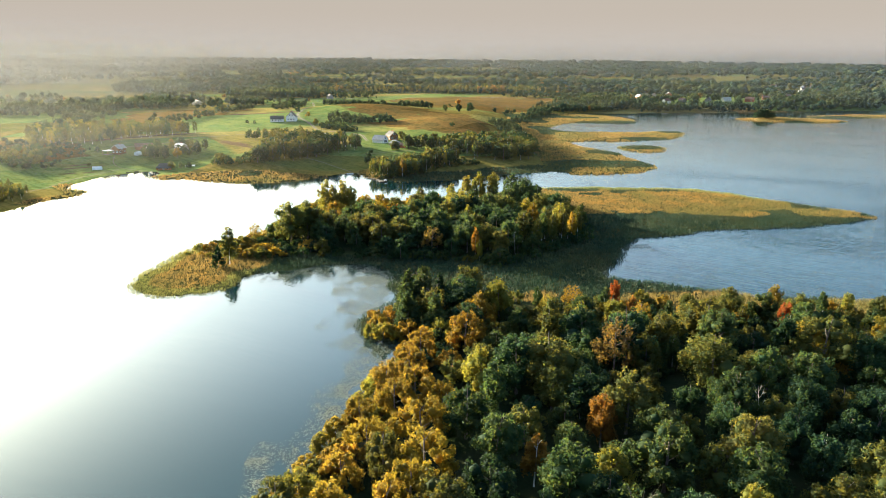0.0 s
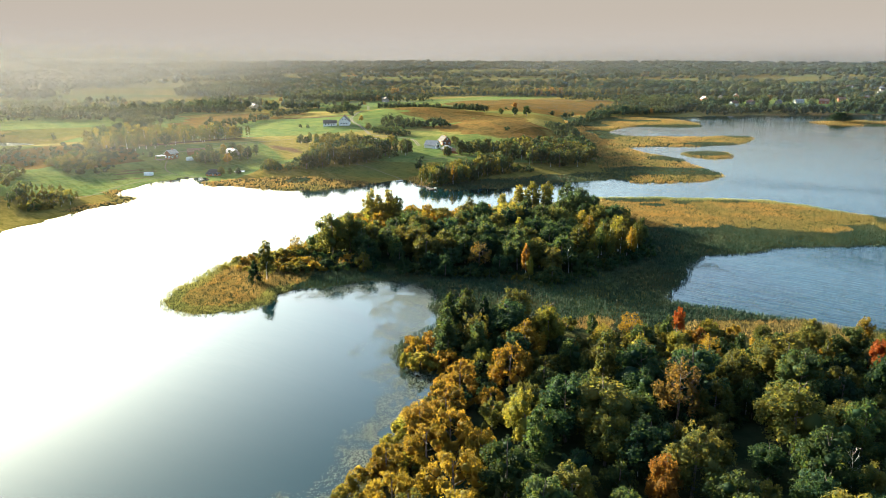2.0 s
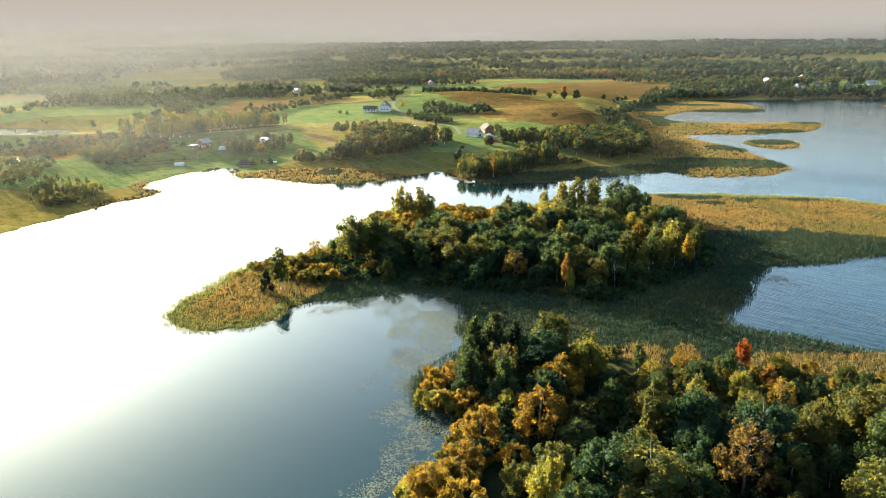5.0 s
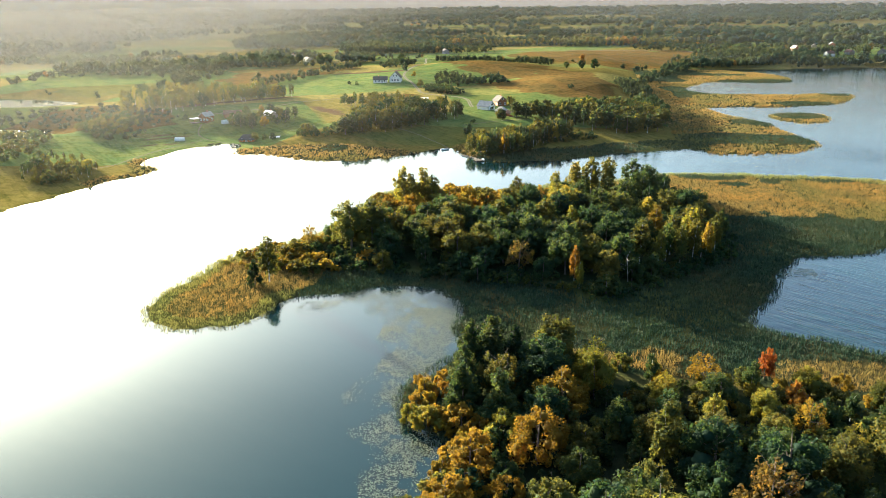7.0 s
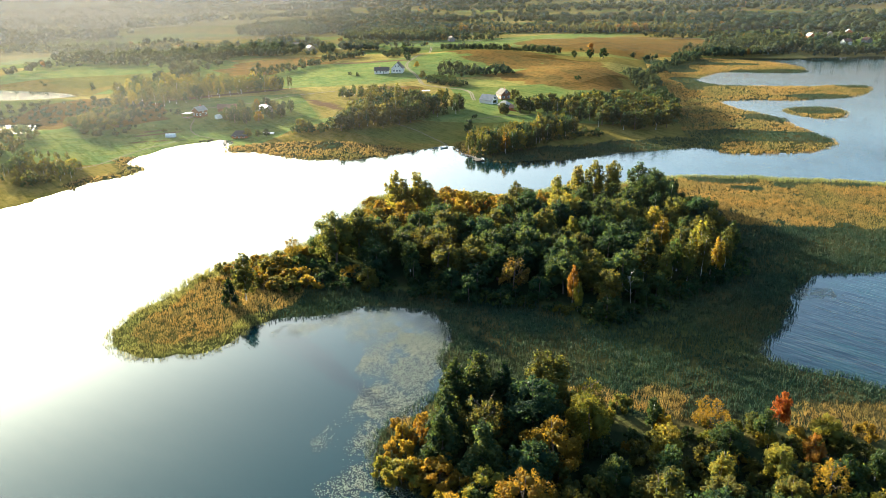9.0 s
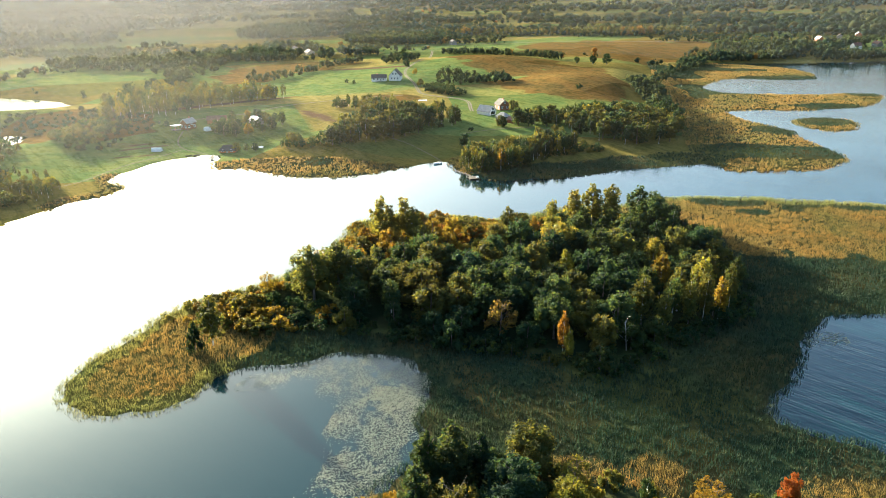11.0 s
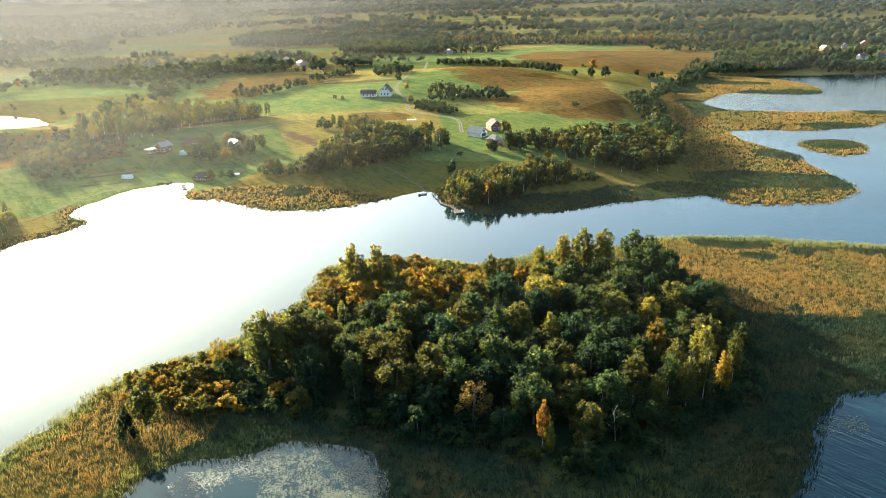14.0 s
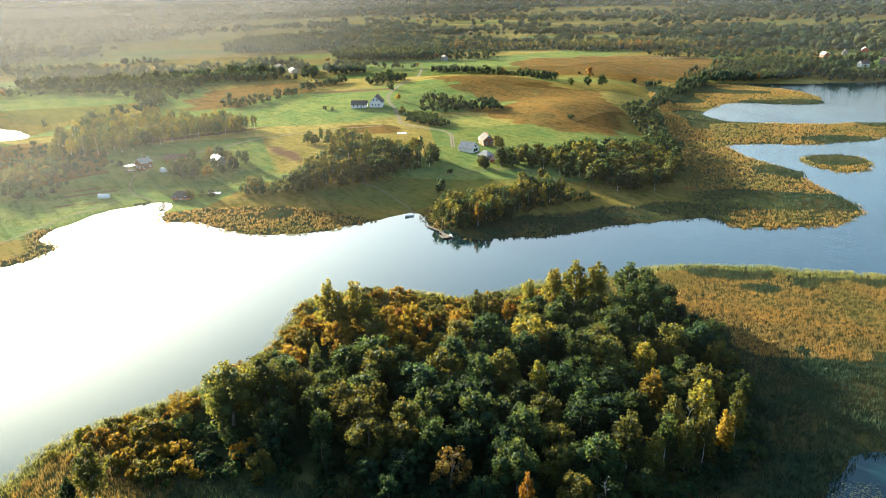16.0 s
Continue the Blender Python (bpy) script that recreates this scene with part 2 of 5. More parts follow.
BRICK = plain("chimney_brick", (0.35, 0.15, 0.09), (0.25, 0.1, 0.07), 2.0, 0.85)
GRAVEL = plain("pale_gravel_track", (0.149, 0.118, 0.081), (0.105, 0.087, 0.056), 0.6, 0.95)
FILM = plain("greenhouse_film", (0.72, 0.74, 0.72), (0.62, 0.65, 0.63), 0.6, 0.35)
BOAT_PAINT = plain("pale_boat_paint", (0.62, 0.64, 0.62), (0.5, 0.52, 0.5), 1.0, 0.5)
BOAT_DARK = plain("dark_boat_timber", (0.09, 0.07, 0.055), (0.06, 0.05, 0.04), 1.0, 0.6)
PANE = Mat("window_glass")
PANE.b.inputs["Base Color"].default_value = (0.02, 0.025, 0.03, 1)
PANE.b.inputs["Roughness"].default_value = 0.05
PANE = PANE.m


# ---- small tools for meshes ----
def mesh_of(name, verts, faces, *mats):
    me = bpy.data.meshes.new(name)
    me.from_pydata([tuple(map(float, v)) for v in verts], [], [tuple(map(int, f)) for f in faces])
    for m in mats:
        me.materials.append(m)
    return me


def fast_mesh(name, verts, faces, *mats):
    """A mesh from arrays: verts n x 3, faces n x 3 or n x 4."""
    verts, faces = np.asarray(verts, np.float32), np.asarray(faces, np.int32)
    me = bpy.data.meshes.new(name)
    n, k = faces.shape
    me.vertices.add(len(verts))
    me.vertices.foreach_set("co", verts.ravel())
    me.loops.add(n * k)
    me.loops.foreach_set("vertex_index", faces.ravel())
    me.polygons.add(n)
    me.polygons.foreach_set("loop_start", np.arange(0, n * k, k, dtype=np.int32))
    me.update(calc_edges=True)
    for m in mats:
        me.materials.append(m)
    return me


def part(name, me, parent, label="", at=None):
    """Links a mesh, or a bmesh, as one object under a thing or a part."""
    ob = new(name, me)
    ob.parent = parent
    if at is not None:
        ob.matrix_basis = at
    if label:
        ob["label"] = label
    return ob


def box(x0, x1, y0, y1, z0, z1):
    v = [(x, y, z) for z in (z0, z1) for y in (y0, y1) for x in (x0, x1)]
    f = [(0, 2, 3, 1), (4, 5, 7, 6), (0, 1, 5, 4), (2, 6, 7, 3), (0, 4, 6, 2), (1, 3, 7, 5)]
    return v, f


def boxes(name, mat, *dims):
    """One mesh of several joined bars."""
    verts, faces = [], []
    for d in dims:
        v, f = box(*d)
        faces += [tuple(i + len(verts) for i in g) for g in f]
        verts += v
    return mesh_of(name, verts, faces, mat)


def tables(seed):
    return np.random.RandomState(seed).rand(256, 256)


NOISE = [tables(s) for s in range(8)]


def vnoise(x, y, size, seed=0):
    """Smooth noise from 0 to 1 with features of that many metres."""
    x, y = np.asarray(x, float) / size + 1000, np.asarray(y, float) / size + 1000
    i, j = np.floor(x).astype(int), np.floor(y).astype(int)
    u, v = x - i, y - j
    u, v = u * u * (3 - 2 * u), v * v * (3 - 2 * v)
    t = NOISE[seed % 8]
    g = lambda a, b: t[a % 256, b % 256]
    return (g(i, j) * (1 - u) + g(i + 1, j) * u) * (1 - v) + (g(i, j + 1) * (1 - u) + g(i + 1, j + 1) * u) * v


def smooth(v, lo, hi):
    t = np.clip((np.asarray(v, float) - lo) / (hi - lo), 0, 1)
    return t * t * (3 - 2 * t)


def rounded(points, steps=4):
    """A closed outline through the points, with rounded corners."""
    p = np.array(points, float)
    a, b, c, d = np.roll(p, 1, 0), p, np.roll(p, -1, 0), np.roll(p, -2, 0)
    out = []
    for s in np.arange(steps) / steps:
        out.append(b + 0.5 * s * (c - a + s * (2 * a - 5 * b + 4 * c - d + s * (3 * (b - c) + d - a))))
    return np.stack(out, 1).reshape(-1, 2)


def inside_by(outline, x, y):
    """Metres inside a closed outline (negative outside)."""
    x, y = np.asarray(x, float), np.asarray(y, float)
    best, within = np.full(x.shape, 1e12), np.zeros(x.shape, bool)
    for (ax, ay), (bx, by) in zip(outline, np.roll(outline, -1, 0)):
        ex, ey = bx - ax, by - ay
        t = np.clip(((x - ax) * ex + (y - ay) * ey) / (ex * ex + ey * ey + 1e-9), 0, 1)
        best = np.minimum(best, (x - ax - t * ex) ** 2 + (y - ay - t * ey) ** 2)
        cross = ((ay > y) != (by > y)) & (x < ex * (y - ay) / (ey if ey else 1e-9) + ax)
        within ^= cross
    return np.where(within, 1, -1) * np.sqrt(best)


# ---- the plan: shores of the lake, seen from above ----
FAR_SHORE_WEST = [
    (-300, -300), (-260, 0), (-232, 200), (-207, 313), (-204, 338), (-197, 350), (-192, 365), (-206, 373), (-210, 390), (-208, 408),
    (-200, 421), (-190, 429), (-181, 428), (-171, 405), (-155, 406), (-132, 398), (-112, 396), (-96, 404), (-80, 418), (-66, 432),
    (-60, 436), (-50, 418), (-37, 411), (-26, 406), (-3, 413), (19, 425), (31, 433), (55, 444), (68, 448),
]
FAR_SHORE_EAST = [
    (79, 440), (104, 442), (122, 451), (134, 472), (131, 495), (123, 525), (125, 540), (116, 556), (105, 572), (98, 604),
    (122, 613), (152, 616), (197, 640), (221, 685), (212, 698), (168, 686), (113, 688), (98, 715), (99, 732), (127, 779),
    (165, 776), (200, 786), (202, 835), (185, 872), (150, 893), (230, 912), (292, 930), (368, 942), (451, 961), (604, 1008),
    (900, 1050), (1300, 800), (1350, 100), (900, -300),
]
NEAR_LAND_WEST = [
    (-92, -290), (-62, 0), (-45, 60), (-33, 98), (-25, 112), (-20, 130), (-16, 145), (-12, 160), (-13, 171), (-21, 174),
    (-25, 182), (-24, 189), (-18, 196), (-16, 206), (-17, 215), (-18, 225), (-26, 238), (-37, 241), (-51, 235), (-58, 231),
    (-69, 224), (-70, 215), (-77, 208), (-88, 204), (-99, 209), (-102, 216), (-102, 226), (-101, 240), (-98, 254), (-89, 266),
    (-77, 283), (-71, 306), (-73, 326), (-69, 338), (-55, 347), (-34, 350), (-25, 346), (-16, 351), (1, 363), (30, 378), (46, 387),
]
NEAR_LAND_EAST = [
    (64, 393), (95, 391), (134, 389), (152, 375), (172, 354), (191, 339), (196, 327), (190, 321), (162, 309), (146, 304),
    (124, 300), (96, 290), (76, 280), (66, 266), (59, 248), (51, 232), (57, 225), (70, 222), (90, 213), (109, 208),
    (136, 209), (175, 206), (230, 192), (300, 150), (350, 0), (350, -290),
]
LAKE = rounded(FAR_SHORE_WEST + FAR_SHORE_EAST)
NEAR_LAND = rounded(NEAR_LAND_WEST + NEAR_LAND_EAST)
ISLETS = [
    rounded([(134, 571), (147, 585), (160, 587), (169, 578), (168, 562), (160, 549), (146, 545)]),
    rounded([(332, 845), (366, 878), (414, 872), (457, 832), (425, 808), (363, 812)]),
    rounded([(436, 895), (505, 923), (590, 960), (650, 960), (527, 884), (463, 872)]),
]
PONDS = [
    rounded([(-520, 590), (-428, 590), (-386, 572), (-374, 550), (-390, 538), (-440, 530), (-520, 540)]),
    rounded([(-400, 458), (-349, 456), (-331, 461), (-317, 449), (-318, 433), (-330, 426), (-400, 420)]),
]
FOREST = rounded([(-30, 60), (-25, 105), (-19, 128), (-13, 150), (-9, 165), (-14, 180), (-15, 200), (-4, 205), (12, 201), (32, 198), (56, 199), (100, 195), (150, 191), (230, 170), (230, 60)])
ISLAND_WOOD = rounded([(-76, 246), (-60, 248), (-35, 249), (-12, 247), (4, 245), (14, 236), (24, 246), (40, 262), (54, 277), (58, 300), (50, 335), (34, 352), (8, 352), (-14, 338), (-34, 322), (-62, 318), (-64, 292), (-78, 266)])


DRY_FIELDS = [
    rounded([(-319, 667), (-333, 749), (-297, 792), (-251, 827), (-229, 799), (-250, 740), (-267, 695), (-303, 649)]),
    rounded([(-88, 987), (-60, 1080), (140, 1088), (172, 1030), (131, 960), (82, 871), (20, 905)]),
    rounded([(-51, 699), (-30, 763), (8, 792), (31, 723), (34, 615), (5, 598), (-33, 616), (-69, 670)]),
    rounded([(-145, 850), (-100, 892), (-54, 850), (-31, 780), (-51, 699), (-108, 755)]),
    rounded([(-347, 508), (-317, 520), (-250, 483), (-240, 435), (-275, 429), (-350, 440)]),
    rounded([(-150, 581), (-149, 601), (-118, 605), (-115, 581)]),
]
GREEN_FIELDS = [
    rounded([(-94, 642), (-65, 645), (-33, 612), (16, 584), (-1, 573), (-73, 581)]),
    rounded([(-199, 520), (-183, 531), (-142, 473), (-160, 470)]),
    rounded([(-504, 678), (-432, 720), (-358, 663), (-368, 595), (-442, 611)]),
    rounded([(-130, 448), (-100, 462), (-70, 500), (-10, 520), (20, 500), (0, 480), (-40, 470), (-66, 436)]),
    rounded([(-290, 640), (-220, 690), (-170, 720), (-120, 680), (-130, 620), (-200, 590)]),
    rounded([(-206, 429), (-224, 407), (-250, 380), (-262, 420), (-235, 465), (-190, 450)]),
]
OPEN_LAND = DRY_FIELDS + GREEN_FIELDS


def any_of(outlines, x, y):
    """Metres inside the nearest of several outlines."""
    d = np.full(np.shape(x), -1e9)
    for o in outlines:
        d = np.maximum(d, inside_by(o, x, y))
    return d


def land_by(x, y):
    """Metres inland of the nearest shore (negative on the water)."""
    wob = (vnoise(x, y, 9, 1) - 0.5) * 4 + (vnoise(x, y, 3.2, 2) - 0.5) * 1.6
    d = np.maximum(-inside_by(LAKE, x, y), inside_by(NEAR_LAND, x, y))
    for isle in ISLETS:
        d = np.maximum(d, inside_by(isle, x, y))
    for pond in PONDS:
        d = np.minimum(d, -inside_by(pond, x, y))
    return d + wob


def bell(x, y, cx, cy, rx, ry, turn=0.0):
    c, s = math.cos(turn), math.sin(turn)
    u, v = (x - cx) * c + (y - cy) * s, -(x - cx) * s + (y - cy) * c
    return np.exp(-((u / rx) ** 2) - (v / ry) ** 2)


def height(x, y, d=None):
    """The ground's height; the lake lies at 0."""
    x, y = np.asarray(x, float), np.asarray(y, float)
    d = land_by(x, y) if d is None else d
    h = np.where(d > 0, 0.12 + 0.5 * (1 - np.exp(-d / 12)), np.maximum(d * 0.12, -2.5))
    main = smooth(-inside_by(LAKE, x, y), 4, 90) * smooth(d, 0, 40)
    flats = smooth(x, 20, 75) * smooth(y, 1000, 900)
    h += main * (1 - flats) * (4.5 + 3.5 * vnoise(x, y, 130, 3))
    h += main * (9 * bell(x, y, -5, 668, 42, 52) + 8.5 * bell(x, y, -95, 800, 75, 70, 0.3) + 3.5 * bell(x, y, -158, 690, 55, 60))
    r = np.hypot(x, y)
    h += smooth(r, 900, 2500) * smooth(d, 0, 120) * (vnoise(x, y, 520, 4) - 0.3) * 20 * smooth(r, 4300, 2600)
    h += smooth(r, 2600, 4500) * 13
    return h


def masks(x, y, d):
    """Reed beds, woods, dry fields, bare soil and lake bed, each from 0 to 1."""
    near = inside_by(NEAR_LAND, x, y) > -6
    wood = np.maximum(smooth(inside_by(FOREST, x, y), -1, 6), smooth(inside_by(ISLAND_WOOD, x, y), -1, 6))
    reed = near * (1 - wood)
    bed = bell(x, y, -120, 402, 62, 27) > 0.35
    flats = smooth(x, 52, 72) * (y > 400) * (y < 905) * (inside_by(LAKE, x, y) > -190)
    strip = ((d < 6) & (x < -186) & (y < 386) & (y > 330)) | (d < 9 + 14 * smooth(x, -40, -15)) & (x < 75) & (x > -58) & (y > 300) & (y < 470)
    for isle in ISLETS:
        reed = np.maximum(reed, (inside_by(isle, x, y) > -6) * 1.0)
    reed = np.maximum(reed, np.maximum(np.maximum(bed, flats), strip) * (1 - near))
    ragged = 26 * (vnoise(x, y, 24, 3) - 0.5) + 12 * (vnoise(x, y, 9, 5) - 0.5)
    dry = 1.1 * smooth(any_of(DRY_FIELDS, x, y) + ragged, -9, 9) - 0.7 * smooth(any_of(GREEN_FIELDS, x, y), -3, 4) + 0.3 * bell(x, y, 30, 880, 90, 45)
    dry += 0.3 * bell(x, y, -300, 630, 90, 80) + 0.3 * smooth(np.hypot(x, y), 900, 1300)
    soil = bell(x, y, -156, 509, 26, 5, -0.75) > 0.45
    soil = soil | (bell(x, y, -228, 436, 15, 1.3, 0.8) > 0.4) | (bell(x, y, -222, 421, 11, 1.1, 0.65) > 0.4) | (bell(x, y, -232, 441, 12, 1.0, 0.8) > 0.4)
    soil = soil | (bell(x, y, -194, 744, 40, 7, 0.08) > 0.4) | (bell(x, y, -236, 548, 60, 6, 0.9) > 0.5)
    return reed, wood, np.clip(dry, -0.7, 1.2), soil * 1.0, (d < -0.5) * 1.0, 0.7 * smooth(np.hypot(x, y), 1150, 1500) * (0.35 + 0.65 * smooth(vnoise(x * 0.6, y, 170, 2), 0.35, 0.55))


def lines(lo, hi, step, far_lo, far_hi, grow):
    mid = list(np.arange(lo, hi + 0.1, step))
    s, v = step, hi
    while v < far_hi:
        s *= grow
        v += s
        mid.append(v)
    s, v = step, lo
    while v > far_lo:
        s *= grow
        v -= s
        mid.insert(0, v)
    return np.array(mid)


def sheet(xs, ys):
    gx, gy = np.meshgrid(xs, ys)
    n, k = gx.shape
    i = np.arange(n * k).reshape(n, k)
    faces = np.stack([i[:-1, :-1], i[:-1, 1:], i[1:, 1:], i[1:, :-1]], -1).reshape(-1, 4)
    return gx.ravel(), gy.ravel(), faces


XS, YS = lines(-290, 235, 3.0, -4900, 4900, 1.09), lines(85, 740, 3.0, -1500, 4950, 1.07)
gx, gy, faces = sheet(XS, YS)
gd = land_by(gx, gy)
gh = height(gx, gy, gd)
me = fast_mesh("ground", np.stack([gx, gy, gh], -1), faces, GROUND)
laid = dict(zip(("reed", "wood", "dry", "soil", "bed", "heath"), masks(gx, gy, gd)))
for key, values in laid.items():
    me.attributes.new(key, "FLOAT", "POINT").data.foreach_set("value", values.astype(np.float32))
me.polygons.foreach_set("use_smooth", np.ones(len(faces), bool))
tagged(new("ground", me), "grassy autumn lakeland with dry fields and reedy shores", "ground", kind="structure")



def read_sheet(values, x, y):
    """The value laid on the sheet at any place, between its lines."""
    v = values.reshape(len(YS), len(XS))
    i, j = np.clip(np.searchsorted(XS, x) - 1, 0, len(XS) - 2), np.clip(np.searchsorted(YS, y) - 1, 0, len(YS) - 2)
    u, w = (x - XS[i]) / (XS[i + 1] - XS[i]), (y - YS[j]) / (YS[j + 1] - YS[j])
    return (v[j, i] * (1 - u) + v[j, i + 1] * u) * (1 - w) + (v[j + 1, i] * (1 - u) + v[j + 1, i + 1] * u) * w


def ground_at(x, y):
    return read_sheet(gh, x, y)


def inland_at(x, y):
    return read_sheet(gd, x, y)


def at_height(x, y):
    return float(read_sheet(gh, np.array([x]), np.array([y]))[0])


wx, wy, faces = sheet(np.linspace(-700, 1400, 8), np.linspace(-350, 1100, 8))
tagged(new("water", fast_mesh("water", np.stack([wx, wy, 0 * wx], -1), faces, WATER)), "calm pale lake water mirroring the morning sky", "lake", kind="structure")


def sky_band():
    """A glowing backdrop for the hazy strip of sky low over the horizon, far behind everything."""
    m = Mat("horizon_glow_band")
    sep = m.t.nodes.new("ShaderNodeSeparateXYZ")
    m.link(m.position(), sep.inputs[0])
    # haze glow painted in by height, a little brighter near the ground
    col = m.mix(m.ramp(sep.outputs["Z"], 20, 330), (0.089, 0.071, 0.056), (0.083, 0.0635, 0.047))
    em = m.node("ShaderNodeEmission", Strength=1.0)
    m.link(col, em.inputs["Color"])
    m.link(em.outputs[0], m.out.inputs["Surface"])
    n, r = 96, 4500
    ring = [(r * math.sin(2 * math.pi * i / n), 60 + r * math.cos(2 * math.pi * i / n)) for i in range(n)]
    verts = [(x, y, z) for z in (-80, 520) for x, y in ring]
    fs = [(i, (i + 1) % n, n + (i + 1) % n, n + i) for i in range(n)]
    tagged(new("backdrop", mesh_of("backdrop", verts, fs, m.m)), "glowing beige backdrop of hazy sky along the horizon", "sky", kind="structure").visible_shadow = False


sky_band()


def haze_sheet_material(name, thick_by, shade, lit_color):
    """Haze painted on a see-through sheet; thick_by(m, x, y, z) gives how dense it is."""
    m = Mat(name)
    sep = m.t.nodes.new("ShaderNodeSeparateXYZ")
    m.link(m.position(), sep.inputs[0])
    thick = thick_by(m, sep.outputs["X"], sep.outputs["Y"], sep.outputs["Z"])
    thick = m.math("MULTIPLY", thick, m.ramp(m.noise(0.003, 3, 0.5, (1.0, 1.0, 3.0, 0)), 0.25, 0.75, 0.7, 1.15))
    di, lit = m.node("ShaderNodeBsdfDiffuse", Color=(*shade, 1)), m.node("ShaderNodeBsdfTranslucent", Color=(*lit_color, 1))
    both = m.t.nodes.new("ShaderNodeAddShader")
    m.link(di.outputs[0], both.inputs[0])
    m.link(lit.outputs[0], both.inputs[1])
    tr = m.t.nodes.new("ShaderNodeBsdfTransparent")
    mx = m.t.nodes.new("ShaderNodeMixShader")
    m.link(thick, mx.inputs[0])
    m.link(tr.outputs[0], mx.inputs[1])
    m.link(both.outputs[0], mx.inputs[2])
    m.link(mx.outputs[0], m.out.inputs["Surface"])
    return m.m


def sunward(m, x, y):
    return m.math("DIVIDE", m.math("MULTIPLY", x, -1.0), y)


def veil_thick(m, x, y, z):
    # painted haze: denser towards the sun's bearing and with distance, gone higher up
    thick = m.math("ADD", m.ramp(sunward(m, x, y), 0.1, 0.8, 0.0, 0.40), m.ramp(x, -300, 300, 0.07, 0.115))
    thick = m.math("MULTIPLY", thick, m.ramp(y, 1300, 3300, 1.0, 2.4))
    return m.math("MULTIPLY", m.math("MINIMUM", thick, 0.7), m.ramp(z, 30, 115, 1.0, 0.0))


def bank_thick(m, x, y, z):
    # painted sun haze over the meadows, thickest on the sun's side
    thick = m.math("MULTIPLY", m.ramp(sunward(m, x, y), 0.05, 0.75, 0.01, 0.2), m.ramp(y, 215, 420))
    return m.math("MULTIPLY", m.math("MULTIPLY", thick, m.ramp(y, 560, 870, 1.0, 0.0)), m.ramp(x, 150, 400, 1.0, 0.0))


def mist():
    """Added sheets painted as haze: veils one behind another over the far land, and a low one on the meadows towards
    the sun.
    """
    veil = haze_sheet_material("far_haze_sheet", veil_thick, (0.155, 0.180, 0.190), (0.040, 0.037, 0.033))
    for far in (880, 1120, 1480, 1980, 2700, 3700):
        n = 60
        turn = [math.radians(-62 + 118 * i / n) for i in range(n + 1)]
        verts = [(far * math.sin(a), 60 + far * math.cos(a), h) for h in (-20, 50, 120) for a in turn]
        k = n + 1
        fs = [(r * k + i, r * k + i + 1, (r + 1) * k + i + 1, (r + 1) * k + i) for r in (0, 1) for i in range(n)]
        tagged(new("mist", mesh_of("mist", verts, fs, veil)), "thin pale sheet painted as sunlit haze over distant land", "mist", kind="structure").visible_shadow = False
    bank = haze_sheet_material("meadow_haze_sheet", bank_thick, (0.44, 0.41, 0.33), (0.02, 0.02, 0.02))
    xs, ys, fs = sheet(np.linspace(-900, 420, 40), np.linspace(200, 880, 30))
    tagged(new("mist", fast_mesh("mist", np.stack([xs, ys, 23 + 0 * xs], -1), fs, bank)), "low sheet painted as sunlit haze over the lakeside meadows", "mist", kind="structure").visible_shadow = False


mist()


# ---- trees ----
def rng(seed):
    return np.random.RandomState(seed)


def ico():
    bm = bmesh.new()
    bmesh.ops.create_icosphere(bm, subdivisions=1, radius=1)
    v = np.array([x.co for x in bm.verts])
    f = np.array([[q.index for q in x.verts] for x in bm.faces])
    bm.free()
    return v, f


ICO_V, ICO_F = ico()


PROFILE = {
    # clumps, widest half-width, lowest and highest centre, clump radius, height of the widest part, upright stretch
    "round": (13, 2.5, 2.1, 7.9, 1.75, 0.38, 1.0), "broad": (16, 3.6, 1.2, 7.0, 1.7, 0.15, 0.9), "birch": (12, 1.15, 2.4, 8.3, 0.95, 0.35, 1.5),
    "cone": (13, 1.7, 1.0, 8.6, 1.25, 0.05, 1.25), "shrub": (10, 4.6, 1.4, 6.6, 2.6, 0.05, 0.9), "sparse": (13, 2.5, 2.6, 8.2, 1.3, 0.45, 1.1),
}


def lobes_of(kind, r):
    """The large clumps of a crown, as rows of centre and radii, for a tree 9.6 m tall."""
    n, wide, low, high, size, waist, tall = PROFILE[kind]
    out = []
    for i in range(n):
        z = (i + r.rand()) / n
        off = (z - waist) / (1 - waist if z > waist else max(waist, 0.3) * 1.5)
        reach = wide * math.sqrt(max(0.0, 1 - off * off)) if kind != "cone" else wide * (1 - z) ** 0.8
        a, q = i * 2.4 + r.rand() * 1.2, 0.35 + 0.65 * math.sqrt(r.rand())
        s = size * (0.75 + 0.45 * r.rand()) * (1 - 0.35 * max(0.0, off) if kind != "cone" else 1.15 - 0.75 * z)
        out.append((reach * q * math.cos(a), reach * q * math.sin(a), low + (high - low) * z, s, s, s * tall))
    return np.array(out)


def tips_of(lobes, per, r):
    """Small plumes on the outside of the large clumps."""
    n = len(lobes) * per
    c = np.repeat(lobes, per, 0)
    u = r.normal(size=(n, 3)) * (1, 1, 0.9)
    u[:, :2] += 0.35 * c[:, :2]
    u[:, 2] += 0.3
    u /= np.linalg.norm(u, axis=1)[:, None]
    s = c[:, 3:] * (0.30 + 0.2 * r.rand(n, 1))
    s[:, 2] *= 1.5
    return np.concatenate([c[:, :3] + u * c[:, 3:] * (0.7 + 0.3 * r.rand(n, 1)), s], 1)


